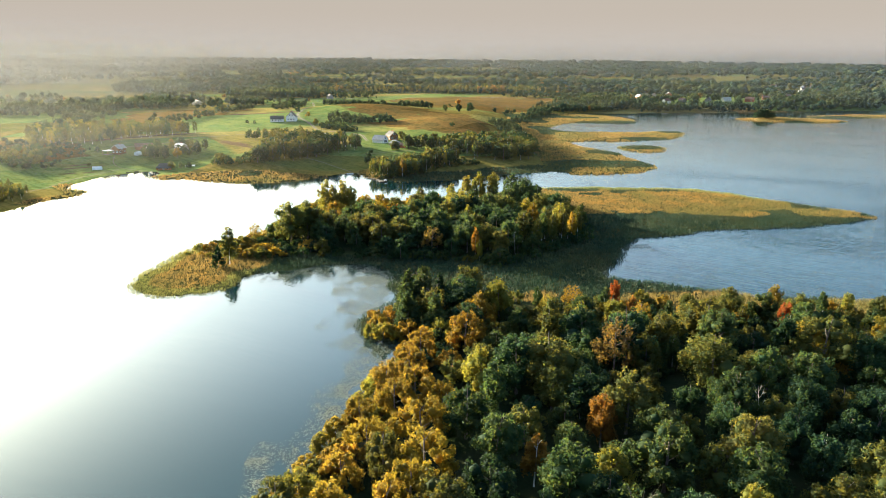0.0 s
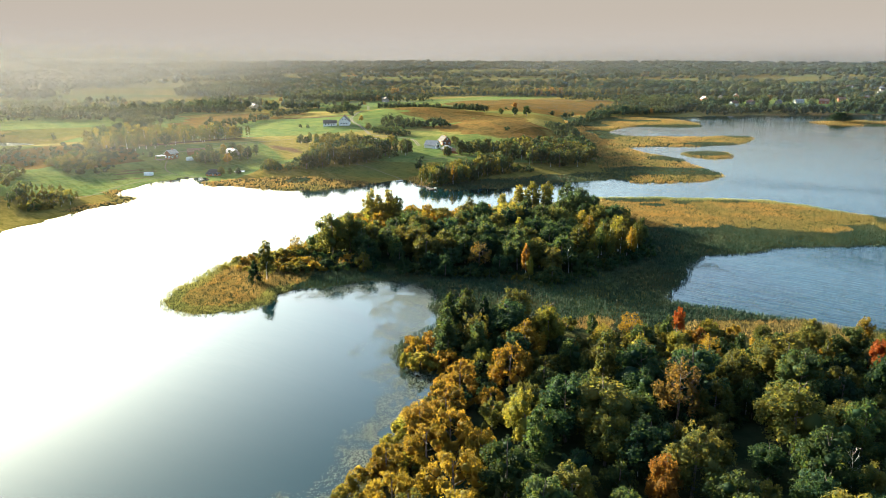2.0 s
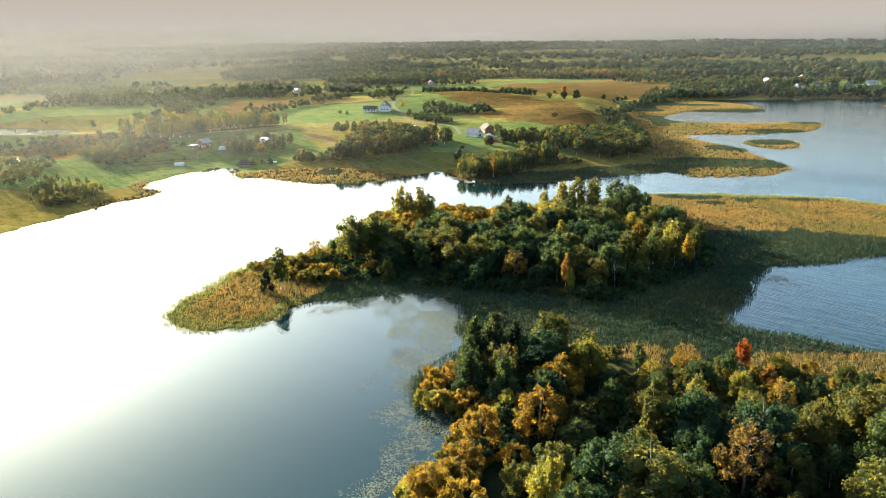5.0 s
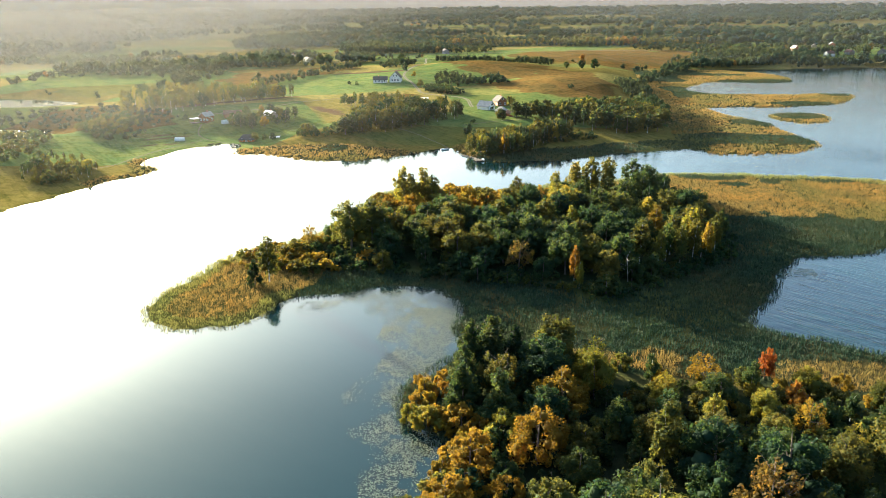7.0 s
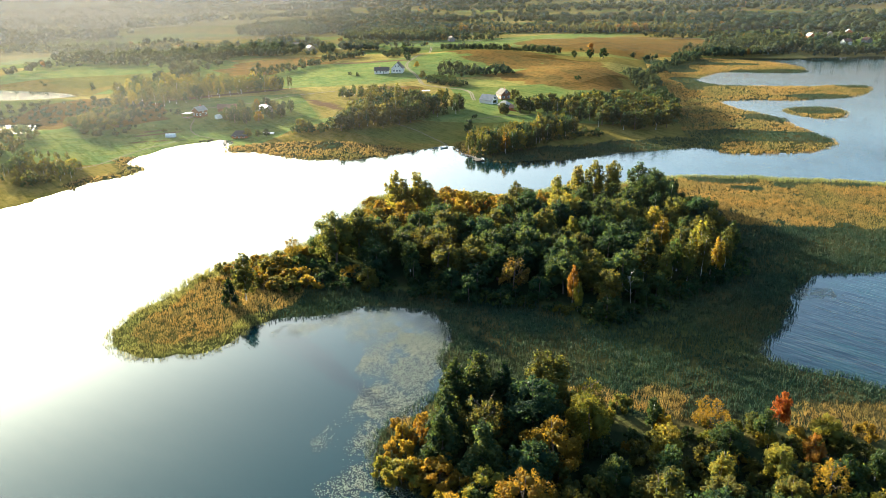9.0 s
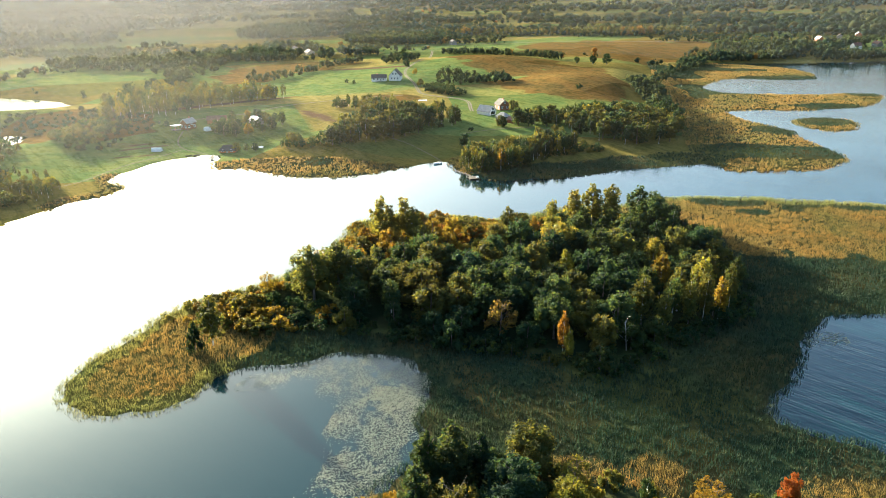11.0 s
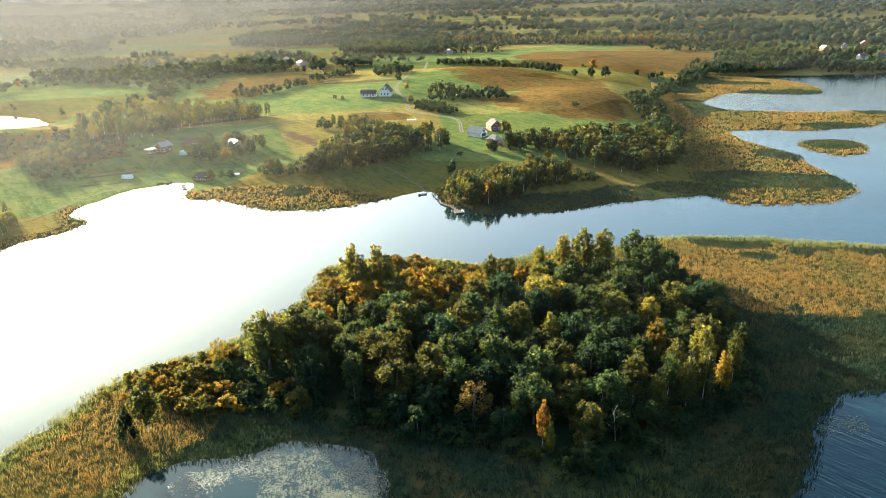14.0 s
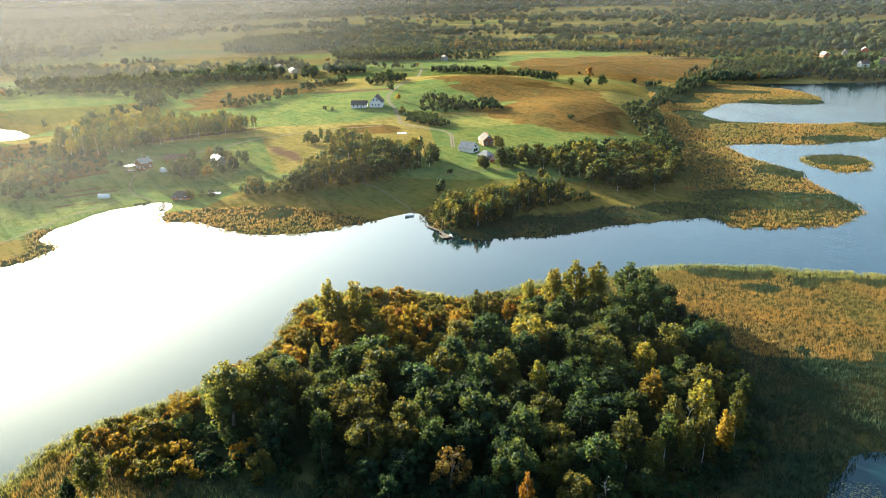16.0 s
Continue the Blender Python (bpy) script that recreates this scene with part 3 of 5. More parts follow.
def leaf_cloud(lobes, clumps, count, size, r, core=0.46, floor=0.3):
    """Arrays of a crown: leaf sprays on the outside of each clump round a dense core."""
    area = (lobes[:, 3] * lobes[:, 3]) / (lobes[:, 3] ** 2).sum()
    pick = r.choice(len(lobes), count, p=area)
    u = r.normal(size=(count, 3))
    u[:, 2] += 0.35
    u /= np.linalg.norm(u, axis=1)[:, None]
    c = lobes[pick]
    p = c[:, :3] + u * c[:, 3:] * (0.55 + 0.55 * r.rand(count, 1))
    p[:, 2] = np.maximum(p[:, 2], floor)
    n = u + 0.35 * r.normal(size=(count, 3))
    n /= np.linalg.norm(n, axis=1)[:, None]
    t = np.cross(n, r.normal(size=(count, 3)))
    t /= np.linalg.norm(t, axis=1)[:, None]
    b = np.cross(n, t)
    s = size * (0.6 + 0.8 * r.rand(count, 1))
    tip, side = t * s, b * s * 0.62
    bend = n * s * 0.22
    sprays = np.stack([p - tip * 0.8 + side, p + tip - bend, p - tip * 0.5 - side], 1).reshape(-1, 3)
    vs, fs, base = [sprays], [np.arange(count * 3).reshape(-1, 3)], count * 3
    if core:
        for row in clumps:
            v = ICO_V * (row[3:] * core) * (0.7 + 0.5 * r.rand(len(ICO_V), 1)) + row[:3]
            vs.append(v)
            fs.append(ICO_F + base)
            base += len(v)
    return np.concatenate(vs), np.concatenate(fs)


def tube(path, radii, sides, verts, faces):
    """Adds a tapered limb along a path to the lists."""
    start = len(verts)
    for k, (p, q) in enumerate(zip(path, radii)):
        for i in range(sides):
            a = 2 * math.pi * i / sides
            verts.append((p[0] + q * math.cos(a), p[1] + q * math.sin(a), p[2]))
    for k in range(len(path) - 1):
        for i in range(sides):
            a, b = start + k * sides + i, start + k * sides + (i + 1) % sides
            faces.append((a, b, b + sides, a + sides))
    faces.append(tuple(start + (len(path) - 1) * sides + i for i in range(sides)))


def trunk_mesh(name, mat, r, thick=0.17, limbs=6, reach=2.0, first=3.0, twigs=0):
    verts, faces = [], []
    bend = (r.rand(2) - 0.5) * 0.9
    spine = [(bend[0] * (z / 9) ** 2, bend[1] * (z / 9) ** 2, z) for z in (-0.6, 0.0, 0.5, 2.5, 5, 7.2, 9.2)]
    tube(spine, [thick * 1.6, thick * 1.35, thick * 1.05, thick * 0.85, thick * 0.62, thick * 0.36, thick * 0.1], 7, verts, faces)
    for k in range(limbs):
        a, z = k * 2.4 + r.rand(), first + (8.2 - first) * (k + r.rand()) / limbs
        out = reach * (1.1 - 0.08 * z) * (0.7 + 0.5 * r.rand())
        o = (bend[0] * (z / 9) ** 2, bend[1] * (z / 9) ** 2)
        way = [(o[0] + out * s * math.cos(a), o[1] + out * s * math.sin(a), z + s * (0.7 + 0.6 * r.rand()) * 1.2) for s in (0, 0.5, 1)]
        tube(way, [thick * 0.42, thick * 0.26, thick * 0.07], 5, verts, faces)
        for j in range(twigs):
            s = 0.3 + 0.65 * r.rand()
            bx = [way[0][i] + (way[2][i] - way[0][i]) * s for i in range(3)]
            g = a + (r.rand() - 0.5) * 2.4
            le = 0.5 + 0.9 * r.rand()
            tube([bx, (bx[0] + le * math.cos(g), bx[1] + le * math.sin(g), bx[2] + le * (0.5 + r.rand()))], [thick * 0.14, thick * 0.03], 3, verts, faces)
    return mesh_of(name, verts, faces, mat)


def make_set(kind, near, mid, size_near, size_mid, bark_mat, seed, core=0.46, **trunk):
    r = rng(seed)
    made = {"near": [], "isle": [], "mid": []}
    for level, count, size, how_many in (("near", near, size_near, 4), ("isle", near * 8 // 10, size_near * 1.06, 3), ("mid", mid, size_mid, 3)):
        for k in range(how_many):
            lobes = lobes_of(kind, r)
            tips = tips_of(lobes, 5 if level == "mid" else 9, r)
            rise = 9.5 / (tips[:, 2] + tips[:, 5]).max()
            tips[:, 2] *= rise
            lobes[:, 2] *= rise
            v, f = leaf_cloud(tips, lobes, count, size, r, core)
            made[level].append((fast_mesh("crown", v, f, LEAF["green"]), trunk_mesh("trunk", bark_mat, r, **{**trunk, **({"limbs": 2, "twigs": 0} if level == "mid" else {})})))
    return made


KINDS = {
    "round": make_set("round", 4300, 900, 0.195, 0.34, BARK, 11, 0.68, thick=0.2, reach=2.0),
    "broad": make_set("broad", 5000, 900, 0.195, 0.40, BARK, 12, 0.68, thick=0.22, reach=2.6, first=1.6),
    "birch": make_set("birch", 2500, 700, 0.20, 0.28, BIRCH_BARK, 13, 0.5, thick=0.10, reach=1.0, first=3.0),
    "cone": make_set("cone", 3400, 520, 0.21, 0.42, BARK, 14, 0.62, thick=0.16, reach=1.3, first=1.5),
    "shrub": make_set("shrub", 1700, 460, 0.50, 0.70, BARK, 15, 0.6, thick=0.12, reach=3.0, first=1.0),
    "sparse": make_set("sparse", 2000, 400, 0.20, 0.36, BARK, 16, 0.0, thick=0.16, reach=2.8, first=2.4, limbs=9, twigs=5),
}
WORDS = {
    "green": "mid-green", "dark": "dark green", "olive": "olive-green", "yellow": "yellow-green", "gold": "golden autumn",
    "orange": "orange autumn", "red": "rust-red autumn", "brown": "brown autumn",
}
SHAPES = {
    "round": ("alder_tree", "round-crowned {} alder {}"), "broad": ("willow_tree", "broad spreading {} willow {}"),
    "birch": ("birch_tree", "slender white-stemmed {} birch {}"), "cone": ("fir_tree", "dense pointed {} young fir {}"),
    "shrub": ("shrub", "low rounded {} shrub {}"), "sparse": ("aspen_tree", "half-bare {} aspen {}"),
}
tree_count = 0


def tree(kind, x, y, tall, tone, level="near", where="in the lakeside wood", wide=1.0):
    """One tree of that height on the ground at x, y."""
    global tree_count
    tree_count += 1
    r = rng(tree_count * 7 + 3)
    crown, trunk = KINDS[kind][level][r.randint(len(KINDS[kind][level]))]
    name, label = SHAPES[kind]
    if kind == "round" and where != W1:
        name, label = ("oak_tree", "round-crowned {} oak {}") if where == W2 else ("linden_tree", "round-crowned {} linden {}")
    if kind == "shrub" and where != W3:
        name, label = "bramble_bush", "low tangled {} bush {}"
    if kind == "shrub" and where in (W1, W2) and tone in ("gold", "yellow", "olive", "orange"):
        name, label = "willow_bush", "low rounded {} willow bush {}"
    if kind == "birch" and where == W3:
        name, label = "aspen_tree", "slender pale-stemmed {} aspen {}"
    s = tall / 9.6
    base = tagged(new(name), label.format(WORDS[tone], where), name.split("_")[-1], where)
    base.matrix_basis = pose(x, y, at_height(x, y) - 0.05, (r.rand() - 0.5) * 5, (r.rand() - 0.5) * 5, r.rand() * 360) @ Matrix.Diagonal((s * wide, s * wide, s, 1))
    c = part("crown", crown, base)
    c.material_slots[0].link = "OBJECT"
    c.material_slots[0].material = LEAF[tone]
    part("trunk", trunk, base)
    return base


def scatter(test, x0, x1, y0, y1, gap, tries, seed, taken=()):
    """Random places at least gap apart for which test(x, y) holds."""
    r = rng(seed)
    px, py = x0 + (x1 - x0) * r.rand(tries), y0 + (y1 - y0) * r.rand(tries)
    ok = test(px, py)
    kept = [tuple(t) for t in taken]
    fresh = []
    for x, y in zip(px[ok], py[ok]):
        if not kept or ((np.array(kept) - (x, y)) ** 2).sum(1).min() > gap * gap:
            kept.append((x, y))
            fresh.append((float(x), float(y)))
    return fresh


def choose(r, table):
    q = r.rand() * sum(w for _, w in table)
    for v, w in table:
        q -= w
        if q <= 0:
            return v
    return table[-1][0]


W2 = "on the wooded peninsula"
W3 = "beside fields across the lake"
# the wood under the camera: the trees that stand out, then the rest between them
W1 = "in the near shore wood"
own = [("cone", -12, 194, 13, "green", 1.3), ("cone", -8, 196, 13, "green", 1.3), ("cone", -11, 178, 11.5, "green", 1.3), ("cone", -4, 176, 12, "green", 1.4), ("cone", -9, 201, 11, "green", 1.3), ("cone", -12, 187, 11, "green", 1.3), ("cone", -12, 182, 10, "dark", 1.2), ("cone", -3, 199, 10, "dark", 1.3)]
own += [("broad", x, y, h, "gold", 1) for x, y, h in ((8, 180, 11), (4, 164, 11), (-7, 160, 9), (-5, 119, 11), (-4, 108, 11), (-6, 99, 11), (-9, 93, 10), (-15, 117, 8), (-18, 106, 8), (-11, 131, 9), (-9, 148, 9))]
own += [("round", 7, 139, 13, "yellow", 0.8), ("sparse", 38, 150, 15, "brown", 1), ("round", 57, 141, 15, "olive", 1.25), ("round", 29, 120, 11.5, "orange", 0.7), ("round", 35, 125, 14, "olive", 1), ("round", 37, 106, 14, "green", 1.1)]
own += [("round", 52, 109, 14, "olive", 1.05), ("round", 20, 101, 13, "green", 1.1), ("birch", 15, 107, 10, "orange", 1.3), ("round", 49, 201, 8, "red", 0.6), ("round", 90, 179, 9, "red", 0.7), ("round", 63, 115, 11, "dark", 1)]
own += [("round", 14, 187, 12, "yellow", 0.9), ("round", 27, 186, 8, "yellow", 0.9), ("round", 45, 183, 8, "yellow", 1), ("round", 52, 189, 7, "orange", 0.7), ("broad", -7, 136, 10, "gold", 0.9)]
own += [("shrub", x, y, h, tone, 0.8) for x, y, h, tone in ((-20, 184, 3.8, "gold"), (-18, 179, 3.8, "gold"), (-21, 179, 3.2, "gold"), (-17, 188, 3.6, "gold"), (-22, 187, 2.8, "gold"), (-16, 174, 4.0, "gold"), (-16, 183, 4, "orange"))]
for k, x, y, h, tone, wide in own:
    tree(k, x, y, h, tone, "near", W1, wide)
r = rng(5)
for x, y in scatter(lambda x, y: (inside_by(FOREST, x, y) > 1.0) & (x < 20 + 0.75 * y), -30, 175, 76, 205, 7.0, 6000, 6, [(o[1], o[2]) for o in own]):
    west = x < -8 + 0.06 * (y - 80) + 6 and y < 172
    if west:
        k, tone, h = choose(r, (("broad", 3), ("round", 1))), choose(r, (("gold", 4), ("orange", 0.2), ("yellow", 1), ("olive", 3))), (7 if y < 150 else 5) + 3.2 * r.rand()
    elif y > 172 and x > 12:
        k, tone, h = choose(r, (("round", 3), ("birch", 1.6), ("sparse", 0.5))), choose(r, (("olive", 3.5), ("yellow", 2.4), ("green", 3), ("gold", 0.9), ("orange", 0.25))), 6.5 + 3.5 * r.rand()
    else:
        k, tone, h = choose(r, (("round", 5), ("broad", 1.2), ("birch", 1), ("sparse", 0.4))), choose(r, (("green", 5), ("dark", 4), ("olive", 4), ("gold", 0.3), ("yellow", 0.3), ("orange", 0.1), ("brown", 0.12))), 7 + 8 * r.rand()
    tree(k, x, y, h, tone, "near", W1, 0.95 + 0.35 * r.rand())

# low growth along the wood's edge
q = rng(9)
for x, y in scatter(lambda x, y: (inland_at(x, y) > 0.2) & (inland_at(x, y) < 7) & (x < 0), -40, 0, 84, 176, 3.2, 2500, 12):
    tree("shrub", x, y, 2.6 + 2.6 * q.rand(), choose(q, (("gold", 4), ("yellow", 1), ("olive", 1.5))), "near", W1, 0.9 + 0.4 * q.rand())
for x, y in scatter(lambda x, y: (inside_by(FOREST, x, y) > -2) & (inside_by(FOREST, x, y) < 16) & (y > 168) & (x > -6) & (x < 140), -10, 145, 160, 206, 3.6, 1500, 10):
    tree("shrub", x, y, 1.8 + 2.6 * q.rand(), choose(q, (("olive", 4), ("green", 3), ("yellow", 2), ("gold", 1.5), ("orange", 0.3))), "near", W1, 0.8 + 0.4 * q.rand())
for x, y in scatter(lambda x, y: (inside_by(FOREST, x, y) > 4) & (x < 20 + 0.55 * y), -10, 105, 148, 186, 4.6, 1500, 14):
    tree("shrub", x, y, 2.5 + 3.0 * q.rand(), choose(q, (("olive", 3), ("green", 4), ("dark", 3), ("gold", 0.6))), "near", W1, 0.9 + 0.4 * q.rand())

# the wooded end of the peninsula
own = [("birch", x, y, h, "yellow", 1.25) for x, y, h in ((-57, 317, 16.5), (-49, 319, 16), (-53, 313, 15), (-45, 315, 14), (8, 343, 15), (14, 347, 16), (21, 347, 16), (0, 341, 11), (45, 283, 14), (33, 304, 12))]
own += [("birch", 30, 350, 15, "green", 1.5), ("round", 36, 356, 12, "green", 0.8), ("round", 42, 348, 10, "dark", 0.9), ("round", 53, 326, 9, "green", 1), ("birch", -15, 330, 11, "olive", 1.2), ("birch", 28, 267, 14, "olive", 1.4), ("birch", 34, 287, 13, "gold", 1.3), ("birch", 38, 277, 13, "olive", 1.3), ("birch", -77, 236, 13.8, "olive", 1.2)]
own += [("birch", x, y, h, tone, 0.85) for x, y, h, tone in ((40, 269, 13, "olive"), (44, 272, 14, "olive"), (48, 274, 12.5, "gold"), (36, 271, 13, "green"), (52, 282, 13, "olive"), (33, 264, 12, "olive"), (55, 292, 12, "green"))]
own += [("broad", -39, 317, 10, "gold", 0.8), ("broad", -32, 319, 10, "gold", 0.8), ("broad", -62, 312, 7, "gold", 0.8), ("birch", 9, 246, 12.5, "orange", 0.6), ("birch", 10.5, 244.5, 8.5, "yellow", 0.8), ("round", 18, 250, 10.5, "olive", 1), ("sparse", -7, 253, 10.5, "brown", 1.2)]
own += [("round", x, y, h, tone, 1.0) for x, y, h, tone in ((-8, 310, 14, "dark"), (-16, 307, 13, "olive"), (-17, 289, 13, "olive"), (-7, 288, 13, "green"), (-1, 291, 13, "olive"), (3, 302, 13, "dark"), (17, 304, 14, "green"), (27, 320, 14, "green"))]
own += [("round", x, y, h, tone, 1.05) for x, y, h, tone in ((-15, 272, 12, "green"), (-5, 270, 14, "green"), (6, 267, 13, "green"), (18, 273, 12, "dark"), (-5, 262, 11, "dark"), (43, 304, 9, "green"), (52, 313, 9, "olive"), (-62, 266, 17, "olive"), (-57, 273, 16, "olive"))]
own += [("broad", -18, 246, 8.5, "dark", 0.8), ("broad", -35, 254, 8, "dark", 0.8), ("sparse", -76, 266, 8, "gold", 1.1), ("cone", -80, 233, 8, "dark", 1), ("sparse", -64, 276, 12, "brown", 0.8)]
for k, x, y, h, tone, wide in own:
    tree(k, x, y, h, tone, "isle", W2, wide)
for x, y in scatter(lambda x, y: inside_by(ISLAND_WOOD, x, y) > 1, -80, 62, 232, 355, 6.4, 3000, 8, [(o[1], o[2]) for o in own]):
    edge = inside_by(ISLAND_WOOD, np.array([x]), np.array([y]))[0]
    north = y > 308 + 0.25 * x and x < 0
    if x < -50 and y < 262:
        k, tone, h = choose(r, (("shrub", 2), ("round", 1))), choose(r, (("dark", 2), ("green", 2), ("olive", 2), ("gold", 2.5))), 3.5 + 3 * r.rand()
    elif north:
        k, tone, h = choose(r, (("broad", 2), ("birch", 1))), choose(r, (("gold", 3), ("orange", 0.3), ("yellow", 1.5), ("olive", 2))), 5.5 + 4 * r.rand()
    elif edge < 5:
        k, tone, h = choose(r, (("round", 2), ("broad", 1))), choose(r, (("dark", 4), ("green", 2), ("olive", 0.6))), 6 + 3 * r.rand()
    else:
        k, tone, h = choose(r, (("round", 4), ("birch", 0.8))), choose(r, (("dark", 3), ("green", 4), ("olive", 2.5), ("yellow", 0.4))), 8.5 + 5 * r.rand()
    tree(k, x, y, h, tone, "isle", W2, 1.0 + 0.3 * r.rand())

for x, y in scatter(lambda x, y: (inside_by(ISLAND_WOOD, x, y) > -2.5) & (inside_by(ISLAND_WOOD, x, y) < 7), -84, 64, 228, 356, 3.4, 2500, 19):
    # leaf tone follows the sun: warm and bright on the lit flank, dark elsewhere
    sunny = y > 300 + 0.4 * x and x < 10
    tree("shrub", x, y, 1.8 + 2.8 * q.rand(), choose(q, (("gold", 3), ("yellow", 2), ("olive", 2), ("orange", 0.2)) if sunny or x < -62 else (("dark", 4), ("green", 3), ("olive", 0.8))), "mid", W2, 0.85 + 0.4 * q.rand())

# golden bushes and tall herbs on the sunny shore of the peninsula, toned yellower to look sunlit
for x, y in scatter(lambda x, y: (inland_at(x, y) > 1.5) & (inside_by(ISLAND_WOOD, x, y) < 3) & (((x < -58) & (y > 244)) | ((x < 0) & (y > 318))), -100, 0, 240, 352, 3.8, 2500, 20):
    tree("shrub", x, y, 1.6 + 2.4 * q.rand(), choose(q, (("gold", 4), ("orange", 0.2), ("olive", 2.5), ("yellow", 2.5))), "isle", W2, 1.0 + 0.5 * q.rand())

# bare, bleached stems among them
BARE = [trunk_mesh("trunk", DEAD_BARK, rng(40 + k), 0.10, 9, 1.7, 2.2, 4) for k in range(3)]
for n, (x, y, h) in enumerate(((24, 252, 9), (21, 266, 9), (47, 276, 10), (62, 128, 9), (24, 133, 8), (27, 131, 8), (41, 281, 10), (-64, 283, 8))):
    dead = tagged(new("dead_tree"), "bare bleached tree with thin branches", "tree", "dead trees in the woods")
    dead.matrix_basis = pose(x, y, at_height(x, y) - 0.05, 4, -5, 77 * n) @ Matrix.Scale(h / 9.4, 4)
    part("trunk", BARE[n % 3], dead)

# woods and hedges beyond the lake


FAR_SPOTS = []


def grove(outline, gap, kinds, tones, low, high, seed, level="mid"):
    """Single trees that fill an outline; the farthest groves are kept for the hedges of the far fields."""
    o = rounded(outline)
    if o[:, 1].mean() > 625:
        FAR_SPOTS.append(outline)
        return
    q = rng(seed)
    lo, hi = o.min(0), o.max(0)
    for x, y in scatter(lambda x, y: (inside_by(o, x, y) > 0) & (inland_at(x, y) > 1), lo[0], hi[0], lo[1], hi[1], gap, 1200, seed):
        tree(choose(q, kinds), x, y, low + (high - low) * q.rand(), choose(q, tones), level, W3, 0.95 + 0.3 * q.rand())


MIXED = (("round", 4), ("birch", 1.5), ("broad", 0.7))
BIRCHES = (("birch", 5), ("round", 0.6))
DARKS = (("dark", 1.5), ("green", 4), ("olive", 4), ("yellow", 0.5))
WARM = (("olive", 5), ("yellow", 2), ("gold", 0.7), ("green", 2.5), ("orange", 0.15))
grove([(-126, 446), (-105, 456), (-83, 481), (-68, 499), (-70, 520), (-100, 525), (-128, 530), (-122, 490)], 5.2, MIXED, (("dark", 2), ("green", 3), ("olive", 4), ("yellow", 1)), 8, 12.5, 21)
grove([(-152, 545), (-128, 552), (-122, 538), (-150, 530)], 5.2, MIXED, DARKS, 5, 9, 22)
grove([(-286, 478), (-256, 491), (-234, 530), (-210, 566), (-215, 585), (-270, 590), (-320, 560)], 5.6, (("birch", 3), ("round", 2)), (("olive", 5), ("green", 2), ("yellow", 2)), 8, 13, 23)
grove([(-48, 418), (-29, 420), (-8, 444), (3, 456), (-2, 468), (-27, 454), (-45, 438)], 3.5, (("birch", 4), ("round", 1.3)), (("olive", 4), ("yellow", 2), ("green", 3), ("gold", 0.5), ("dark", 1)), 8, 11.5, 24)
grove([(-46, 420), (-28, 420), (-8, 442), (8, 456), (20, 462), (10, 470), (-27, 452)], 3.6, (("shrub", 1),), (("dark", 2), ("green", 3), ("olive", 1)), 1.8, 4, 37)
grove([(-32, 506), (-9, 502), (18, 478), (47, 483), (60, 513), (62, 580), (52, 600), (38, 555), (0, 535)], 5.4, MIXED, DARKS, 8, 12, 25)
grove([(36, 700), (48, 610), (64, 620), (58, 740)], 6.0, BIRCHES, WARM, 8, 12, 26)
grove([(58, 740), (66, 780), (92, 870), (110, 960), (128, 960), (119, 874), (80, 792), (70, 740)], 6.5, MIXED, DARKS, 8, 12, 27)
grove([(-111, 652), (-116, 700), (-86, 700), (-58, 684), (-53, 664), (-81, 663)], 5.5, (("round", 2), ("broad", 1), ("shrub", 1)), (("olive", 3), ("green", 2), ("gold", 2)), 5, 9, 28)
grove([(-113, 617), (-110, 640), (-87, 620), (-84, 603)], 5.0, (("shrub", 2), ("round", 1)), (("dark", 2), ("green", 2)), 3, 6, 38)
grove([(-195, 782), (-200, 850), (-168, 826), (-174, 784)], 6.0, (("shrub", 1), ("round", 1)), DARKS, 4, 9, 39)
grove([(-165, 924), (-151, 965), (-78, 914), (-27, 861), (-36, 834), (-101, 902)], 7.0, (("round", 2), ("shrub", 1)), DARKS, 4, 7.5, 41)
grove([(-272, 424), (-254, 430), (-256, 458), (-268, 476), (-286, 470), (-290, 440)], 5.5, (("shrub", 3), ("round", 1)), (("olive", 3), ("green", 2)), 3.5, 6, 29)
grove([(-330, 430), (-285, 410), (-270, 380), (-262, 350), (-300, 350), (-340, 390)], 7.0, (("shrub", 3), ("round", 1)), (("olive", 3), ("green", 2)), 3.5, 6, 30)
grove([(-205, 470), (-188, 466), (-172, 478), (-172, 494), (-190, 500), (-208, 492)], 6.5, (("round", 3), ("broad", 1)), (("green", 3), ("olive", 2), ("gold", 0.7), ("dark", 2)), 5, 9, 31)
grove([(-150, 447), (-136, 457), (-120, 462), (-112, 455), (-128, 446), (-146, 442)], 4.5, (("shrub", 3), ("round", 1)), (("dark", 2), ("green", 3), ("olive", 1)), 3, 6, 32)
grove([(-284, 672), (-261, 683), (-236, 759), (-223, 800), (-235, 815), (-250, 765), (-270, 701), (-292, 698)], 7, (("shrub", 3), ("round", 1)), DARKS, 3, 7, 33)
grove([(-234, 326), (-220, 330), (-215, 353), (-238, 371), (-254, 362)], 4.2, (("birch", 2), ("shrub", 1)), (("olive", 3), ("green", 2), ("yellow", 1)), 3.5, 6.5, 36)
